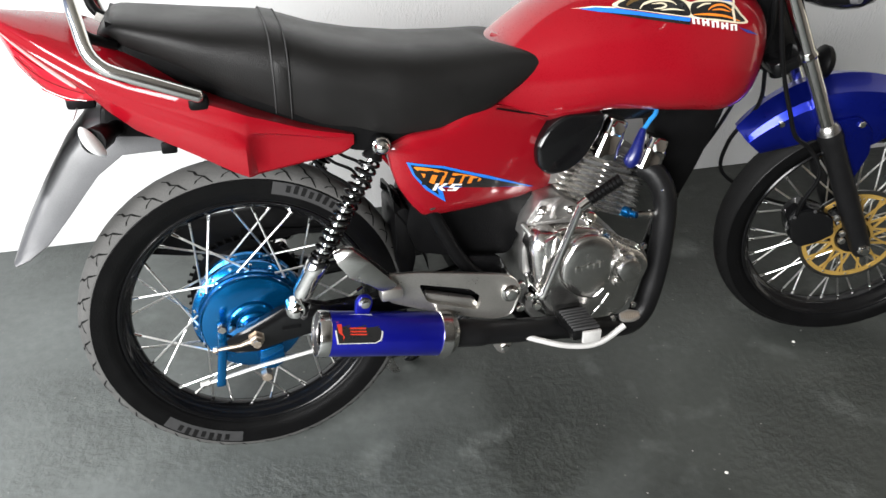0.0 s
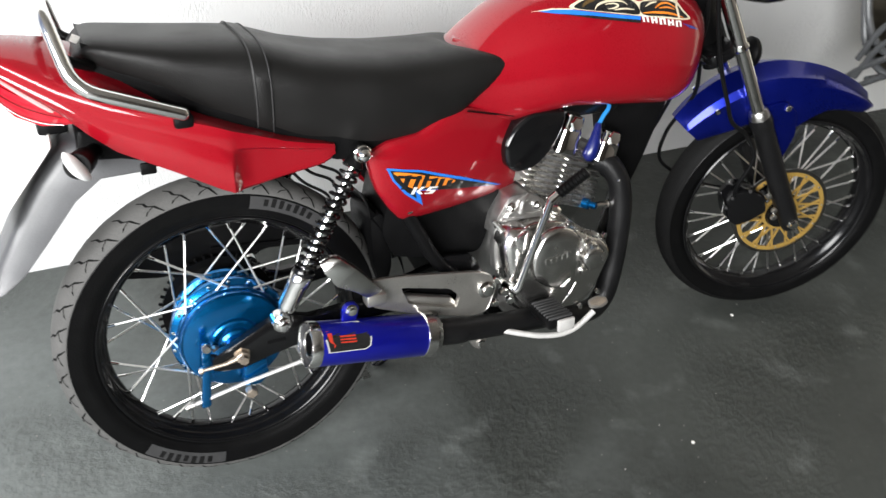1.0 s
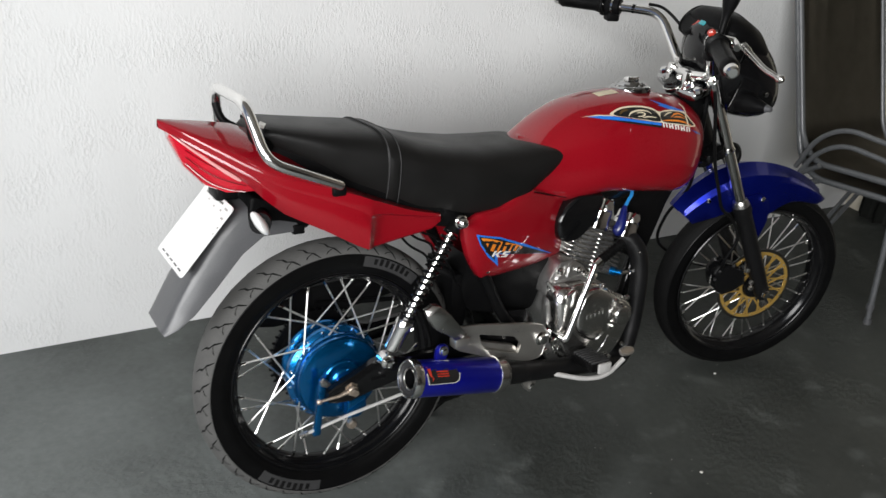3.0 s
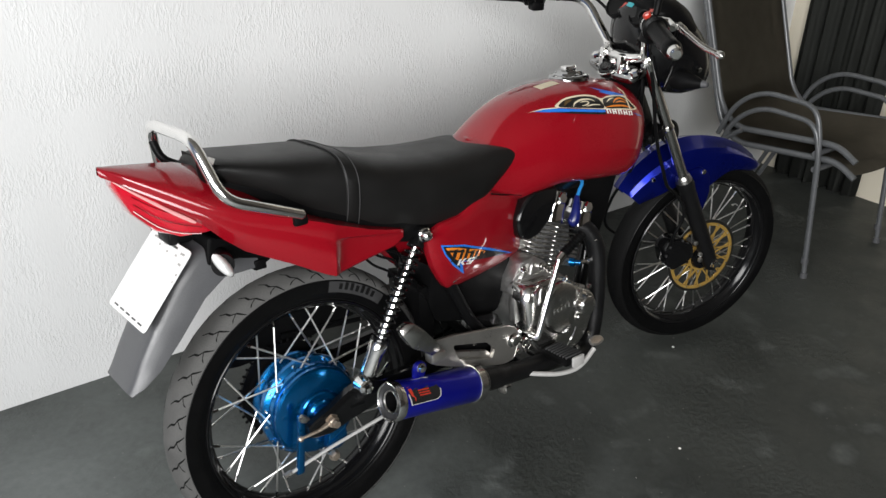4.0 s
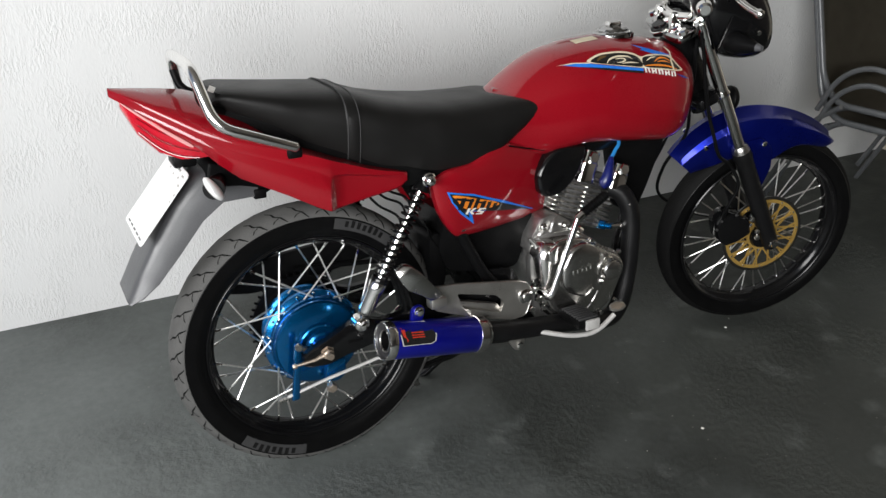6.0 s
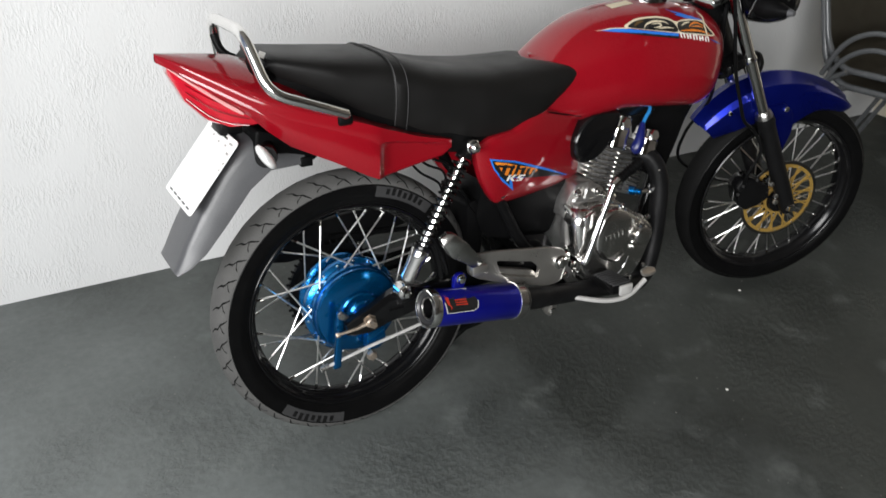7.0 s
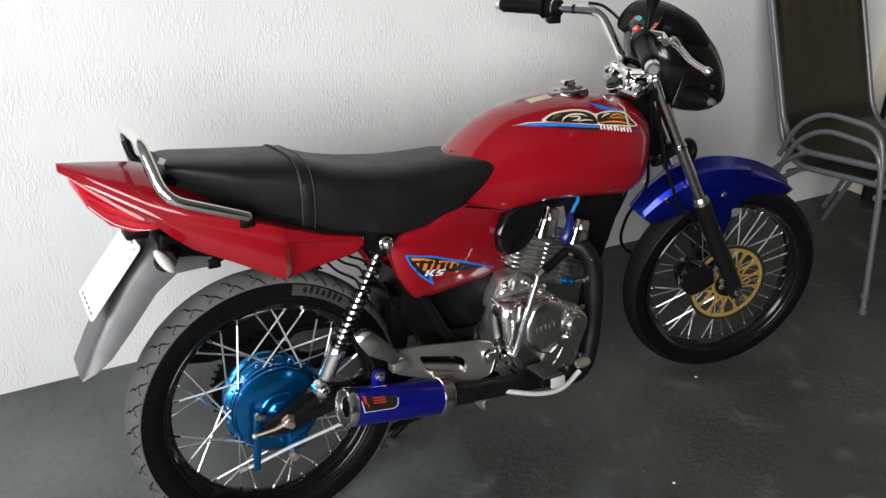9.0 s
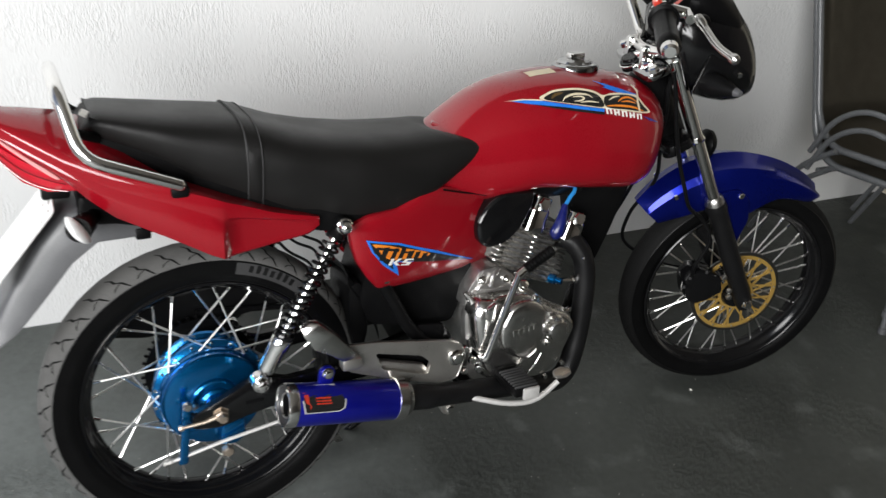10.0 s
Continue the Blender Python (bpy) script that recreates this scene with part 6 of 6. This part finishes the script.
blob = smooth2([(0.664, 0.855), (0.677, 0.8634), (0.705, 0.870), (0.752, 0.8705), (0.787, 0.8645), (0.806, 0.8555), (0.830, 0.857), (0.873, 0.8545), (0.897, 0.847), (0.908, 0.831), (0.920, 0.8135), (0.856, 0.823), (0.800, 0.8325), (0.713, 0.847)])
film("decal_edge", blob, tank_y, 0.0008, D_CREAM, tank, "cream-edged black and orange tank decal")
lobe = smooth2([(0.672, 0.855), (0.684, 0.8625), (0.708, 0.8672), (0.750, 0.8675), (0.782, 0.8618), (0.798, 0.852), (0.798, 0.836), (0.760, 0.841), (0.713, 0.848)])
film("decal_black", lobe, tank_y, 0.0014, D_BLACK, tank)
film("decal_black", smooth2([(0.808, 0.852), (0.832, 0.854), (0.870, 0.851), (0.893, 0.843), (0.903, 0.830), (0.912, 0.817), (0.856, 0.826), (0.806, 0.835)]), tank_y, 0.0014, D_BLACK, tank)


def ribbon(pts, w):
    """The outline of a line of width w that narrows to its ends."""
    p = spline([(x, 0, z) for x, z in pts], 5)
    left, right = [], []
    for i, q in enumerate(p):
        d = (p[min(i + 1, len(p) - 1)] - p[max(i - 1, 0)]).normalized()
        h = w / 2 * (0.25 + 0.75 * math.sin(math.pi * i / (len(p) - 1)))
        left.append((q.x - d.z * h, q.z + d.x * h))
        right.append((q.x + d.z * h, q.z - d.x * h))
    return left + right[::-1]


film("decal_wing", ribbon([(0.708, 0.8505), (0.718, 0.8575), (0.742, 0.8615), (0.768, 0.8590), (0.778, 0.8530)], 0.0034), tank_y, 0.0020, D_CREAM, tank)
film("decal_wing", ribbon([(0.732, 0.8570), (0.750, 0.8572), (0.758, 0.8535), (0.748, 0.8500), (0.734, 0.8500)], 0.0030), tank_y, 0.0022, D_CREAM, tank)
film("decal_wing", ribbon([(0.746, 0.8470), (0.768, 0.8475), (0.790, 0.8440)], 0.0026), tank_y, 0.0020, D_CREAM, tank)
film("decal_wing", ribbon([(0.686, 0.8560), (0.698, 0.8620), (0.716, 0.8645)], 0.0045), tank_y, 0.0018, D_BROWN, tank)
film("decal_flash", ribbon([(0.838, 0.8415), (0.854, 0.8470), (0.874, 0.8458), (0.894, 0.8330)], 0.0034), tank_y, 0.0020, D_ORANGE, tank)
film("decal_flash", ribbon([(0.846, 0.8410), (0.866, 0.8405), (0.884, 0.8350)], 0.0028), tank_y, 0.0022, D_ORANGE, tank)
film("decal_flash", ribbon([(0.806, 0.8370), (0.836, 0.8352), (0.872, 0.8295), (0.902, 0.8190)], 0.0040), tank_y, 0.0022, D_ORANGE, tank)
film("decal_flash", ribbon([(0.816, 0.8460), (0.832, 0.8505), (0.848, 0.8508)], 0.0026), tank_y, 0.0020, D_CREAM, tank)
film("decal_stripe", [(0.606, 0.8520), (0.634, 0.8545), (0.668, 0.8526), (0.799, 0.8325), (0.796, 0.8240), (0.699, 0.8400), (0.633, 0.8485)], tank_y, 0.0022, D_BLUE, tank, "blue tank stripe")
film("decal_stripe", [(0.640, 0.8480), (0.699, 0.8422), (0.797, 0.8268), (0.796, 0.8218), (0.698, 0.8378)], tank_y, 0.0028, D_BLACK, tank)
film("decal_tip", [(0.592, 0.8515), (0.628, 0.8562), (0.664, 0.8550), (0.668, 0.8528), (0.634, 0.8544)], tank_y, 0.0026, D_CREAM, tank)
for i in range(5):
    x = 0.801 + i * 0.0193
    z = 0.8285 - i * 0.0042
    for a0, a1, u0, u1 in ((0.0, 0.0050, -0.0052, 0.0052), (0.0095, 0.0145, -0.0062, 0.0042), (0.0040, 0.0110, -0.0020 if i % 2 else 0.0026, 0.0010 if i % 2 else 0.0048)):
        film("emblem_bar", [(x + a0, z + u0), (x + a1, z + u0 - 0.0008), (x + a1 + 0.0006, z + u1 - 0.0008), (x + a0 + 0.0006, z + u1)], tank_y, 0.0026, D_WHITE, tank)
film("decal_bolt", [(0.800, 0.8795), (0.833, 0.8704), (0.862, 0.8612), (0.902, 0.8480), (0.844, 0.8578), (0.814, 0.8680), (0.824, 0.8685)], tank_y, 0.0016, D_BLUE, tank, "blue lightning decal")
film("decal_front", [(0.897, 0.8100), (0.925, 0.8010), (0.948, 0.7902), (0.917, 0.7985)], tank_y, 0.0016, D_NAVY, tank)
film("chip", [(0.899, 0.866), (0.905, 0.856), (0.893, 0.838), (0.891, 0.819), (0.886, 0.820), (0.887, 0.838), (0.899, 0.855), (0.894, 0.865)], tank_y, 0.0032, D_CREAM, tank, "pale scratch in the decal")
b = bmesh.new()
rows = []
for i in range(7):
    x = 0.672 + 0.062 * i / 6
    r = tank_ring(x, 0.0008)
    top = [p for p in r if p.z > 0.80]
    top.sort(key=lambda p: p.y)
    sel = []
    for y in (-0.040, -0.031, -0.022, -0.013):
        for a, c in zip(top, top[1:]):
            if a.y <= y <= c.y:
                sel.append(a.lerp(c, (y - a.y) / (c.y - a.y)))
                break
    if len(sel) == 4:
        rows.append(sel)
loft(rows, closed=False, bm=b)
part("sticker", b, D_CREAM, tank, "cream paper sticker")

seam = [(x, z, tank_y(x, z)) for x, z in ((0.452, 0.697), (0.475, 0.690), (0.50, 0.682), (0.53, 0.6745), (0.555, 0.668))]
part("tank_seam", tube([(x, min(y, -panel_y(1, 0.006)(x, z)) + 0.0006, z) for x, z, y in seam], 0.0016, 8), MATT, tank, "dark gap between tank and side panel")
panel = [o for o in bike.children if o.name.startswith("side_panel")][0]
py = lambda x, z: panel_y(-1, 0.0072)(x, z)
film("decal_triangle", [(0.281, 0.629), (0.350, 0.611), (0.440, 0.574), (0.543, 0.525), (0.466, 0.544), (0.370, 0.566), (0.345, 0.571), (0.356, 0.537), (0.316, 0.5716), (0.292, 0.6035)], py, 0.0008, D_BLUE, panel, "blue, black and orange badge decal")
film("decal_triangle", [(0.288, 0.6235), (0.349, 0.607), (0.430, 0.572), (0.530, 0.529), (0.462, 0.5455), (0.370, 0.5675), (0.336, 0.5755), (0.341, 0.556), (0.318, 0.577), (0.296, 0.6035)], py, 0.0012, D_BLACK, panel)
film("badge_glow", smooth2([(0.294, 0.619), (0.326, 0.611), (0.352, 0.601), (0.392, 0.587), (0.412, 0.579), (0.424, 0.570), (0.404, 0.567), (0.372, 0.573), (0.338, 0.578), (0.316, 0.590), (0.306, 0.606)], 4), py, 0.0016, D_ORANGE, panel)
# slanted black strokes on the orange field
for x, z, h, w in ((0.318, 0.596, 0.0125, 0.010), (0.340, 0.592, 0.0105, 0.008), (0.356, 0.587, 0.0125, 0.0085), (0.375, 0.580, 0.0092, 0.0105), (0.391, 0.5745, 0.0092, 0.009), (0.409, 0.568, 0.0082, 0.0095), (0.426, 0.562, 0.0075, 0.008)):
    film("badge_bar", [(x - w * 0.62 - h * 0.45, z - h), (x + w * 0.62 - h * 0.45, z - h * 1.12), (x + w * 0.62 + h * 0.45, z + h * 0.88), (x - w * 0.62 + h * 0.45, z + h)], py, 0.0021, D_BLACK, panel)
for pts in ([(0.302, 0.6125), (0.350, 0.5985), (0.349, 0.5935), (0.301, 0.6075)], [(0.362, 0.592), (0.384, 0.585), (0.383, 0.581), (0.361, 0.588)], [(0.384, 0.5665), (0.440, 0.553), (0.470, 0.5435), (0.436, 0.5505), (0.386, 0.5625)]):
    film("badge_line", pts, py, 0.0023, D_BLACK, panel)
for pts in ([(0.327, 0.5690), (0.334, 0.5675), (0.341, 0.5805), (0.334, 0.5822)], [(0.338, 0.5725), (0.350, 0.5790), (0.358, 0.5770), (0.346, 0.5715), (0.353, 0.5630), (0.345, 0.5645)], [(0.356, 0.5620), (0.374, 0.5580), (0.381, 0.5640), (0.368, 0.5675), (0.372, 0.5700), (0.384, 0.5672), (0.385, 0.5702), (0.366, 0.5745), (0.358, 0.5680), (0.369, 0.5645), (0.366, 0.5625), (0.357, 0.5645)]):
    film("badge_mark", pts, py, 0.0026, D_WHITE, panel)
part("panel_bolt", turned([(0, 0.011), (0.003, 0.011), (0.005, 0.008), (0.006, 0.0)], (0.331, -0.113, 0.533), (0.331, -1, 0.533), 16), CHROME, panel, "round panel bolt")

# silencer label: a black plate edged in grey with red marks
def on_can(x, z):
    t = (x - MA.x) / (MB.x - MA.x)
    cz, cy = MA.z + (MB.z - MA.z) * t, MA.y + (MB.y - MA.y) * t
    return cy - math.sqrt(max(1e-6, 0.0408 ** 2 - (z - cz) ** 2))


cz = lambda x: MA.z + (MB.z - MA.z) * (x - MA.x) / (MB.x - MA.x)
lab = lambda pts: [(0.130 + (x - 0.150) * 0.92, cz(0.130 + (x - 0.150) * 0.92) + 0.0195 + z * 0.84) for x, z in pts]
film("label_edge", lab([(0.150, 0.026), (0.228, 0.027), (0.240, 0.020), (0.243, 0.005), (0.238, -0.010), (0.226, -0.017), (0.152, -0.019)]), on_can, 0.0006, SILVER, silencer, "black silencer label edged in grey")
film("label_black", lab([(0.153, 0.024), (0.227, 0.025), (0.237, 0.019), (0.240, 0.005), (0.235, -0.009), (0.225, -0.015), (0.155, -0.017)]), on_can, 0.0010, D_BLACK, silencer)
film("label_red", lab([(0.156, 0.020), (0.166, 0.0205), (0.164, 0.004), (0.168, -0.003), (0.164, -0.010), (0.165, -0.001), (0.158, 0.004)]), on_can, 0.0014, D_RED, silencer, "red label mark")
for i in range(3):
    film("label_bar", lab([(0.180, 0.013 - i * 0.005), (0.212, 0.013 - i * 0.005), (0.210, 0.0105 - i * 0.005), (0.179, 0.0105 - i * 0.005)]), on_can, 0.0014, D_RED, silencer)
# small pale tag on the back of the seat
part("seat_tag", box(-0.006, 0.006, -0.001, 0.001, -0.006, 0.006, 0.0004, seg=1), D_WHITE, seat, "small creased white tag", m=pose(-0.166, -0.078, 0.888, -38, 22, -30))


# ---- stacked chairs and the drape by the end wall ----
def sling_chair():
    c = new("garden_chair")
    c.empty_display_size = 0.2
    W = 0.265
    for s in (-1, 1):
        # arm and legs in one bent tube
        leg = fillet([(s * W, -0.262, 0.0), (s * W, -0.205, 0.46), (s * W, -0.165, 0.562), (s * W, 0.045, 0.562), (s * W, 0.145, 0.49), (s * W, 0.195, 0.36)], 0.085, 6)
        part("arm_and_leg", tube(leg, 0.0092, 14), TUBE_GREY, c, "bent grey steel arm and front leg")
        part("foot_cap", tube([(s * W, -0.262, 0.0), (s * W, -0.260, 0.020)], 0.0138, 12), GREYPL, c)
        back = fillet([(s * W, 0.10, 0.40), (s * W, 0.22, 0.30), (s * W, 0.345, 0.0)], 0.10, 5)
        part("rear_leg", tube(back, 0.0092, 14), TUBE_GREY, c, "grey steel rear leg")
        side = fillet([(s * (W - 0.025), -0.335, 0.405), (s * (W - 0.025), -0.26, 0.445), (s * (W - 0.025), 0.14, 0.395), (s * (W - 0.025), 0.22, 0.46), (s * (W - 0.025), 0.452, 1.072)], 0.07, 6)
        part("side_rail", tube(side, 0.0115, 14), TUBE_GREY, c, "grey steel side rail of seat and back")
    part("top_rail", tube([(-W + 0.025, 0.452, 1.072), (W - 0.025, 0.452, 1.072)], 0.014, 12), TUBE_GREY, c)
    part("cross_bar", tube([(-W, -0.20, 0.40), (W, -0.20, 0.40)], 0.011, 12), TUBE_GREY, c)
    part("cross_bar", tube([(-W, 0.15, 0.37), (W, 0.15, 0.37)], 0.011, 12), TUBE_GREY, c)
    prof = fillet([(0, -0.315, 0.41), (0, -0.25, 0.452), (0, 0.14, 0.397), (0, 0.222, 0.465), (0, 0.446, 1.062)], 0.07, 6)
    n = 12
    rings = []
    for p in prof:
        row = []
        for j in range(n + 1):
            t = 2 * j / n - 1
            row.append(Vector((t * (W - 0.03), p.y, p.z - 0.020 * (1 - t * t) * (1.0 if p.y < 0.2 else 0.25))))
        rings.append(row)
    b = loft(rings, closed=False)
    bmesh.ops.solidify(b, geom=b.faces[:], thickness=0.004)
    part("sling", b, SLING, c, "dark brown-black mesh sling")
    return c


chair = sling_chair()
chair.matrix_world = pose(2.315, 0.315, 0.0, 0, 0, -1)
tagged(chair, "grey steel garden chair with black mesh sling, under another", "chair", "stacked garden chairs")
chair2 = copy_thing(chair, pose(2.317, 0.325, 0.055, 0, 0, -1))
tagged(chair2, "grey steel garden chair with black mesh sling, stacked on top", "chair", "stacked garden chairs")

# a dark curtain hanging against the end wall
b = bmesh.new()
rings = []
for i in range(70):
    u = i / 69
    y = 0.33 + 0.41 * u
    fold = 0.014 * math.sin(u * 40) + 0.009 * math.sin(u * 71 + 1)
    rings.append([Vector((2.935 + fold * (0.6 + 0.5 * k), y + 0.02 * math.sin(3 * k) * (u - 0.5), 0.004 + 2.016 * (1 - k))) for k in (0.0, 0.2, 0.4, 0.6, 0.8, 1.0)])
loft(rings, closed=False, bm=b)
bmesh.ops.solidify(b, geom=b.faces[:], thickness=0.004)
tagged(part("curtain", b, DRAPE, angle=60), "dark grey-green folded curtain hanging against the end wall", "curtain")
tagged(part("curtain_rod", tube([(2.935, 0.2, 2.03), (2.935, 0.80, 2.03)], 0.012, 12), MATT), "black rod that carries the curtain", "curtain rod")

# grit and paint flecks on the floor
random.seed(11)
b = bmesh.new()
for i in range(70):
    x, y = random.uniform(-0.9, 2.6), random.uniform(-1.2, 0.8)
    r = random.choice((0.0008, 0.0010, 0.0012, 0.0016, 0.0022))
    a = random.random() * 6
    q = [b.verts.new((x + r * random.uniform(0.6, 1.3) * math.cos(a + k * 1.256), y + r * random.uniform(0.6, 1.3) * math.sin(a + k * 1.256), 0.0006)) for k in range(5)]
    t = b.verts.new((x, y, 0.0006 + r * 0.35))
    for k in range(5):
        b.faces.new((q[k], q[(k + 1) % 5], t))
tagged(part("floor_grit", b, SCUFFED, angle=80), "small pale flecks of grit and paint on the floor", "grit", kind="stuff")
for x, y in ((1.266, 0.045), (0.884, -0.27)):
    tagged(part("paint_fleck", lathe([(0.0, 0.002), (0.003, 0.0016), (0.0045, 0.0)], 7), D_WHITE, m=pose(x, y, 0.0005, 90, 0, 20)), "small white fleck of paint on the floor", "fleck")
# a small bent bright clip lying under the chairs
b = tube(fillet([(-0.012, 0.004, 0.003), (-0.012, 0.016, 0.003), (0.012, 0.016, 0.003), (0.012, 0.004, 0.003), (0.004, 0.0, 0.003)], 0.004), 0.0022, 8)
tagged(part("wire_clip", b, SILVER, m=pose(2.405, 0.585, 0.0, 0, 0, -20)), "small bent bright wire clip lying on the floor", "clip")
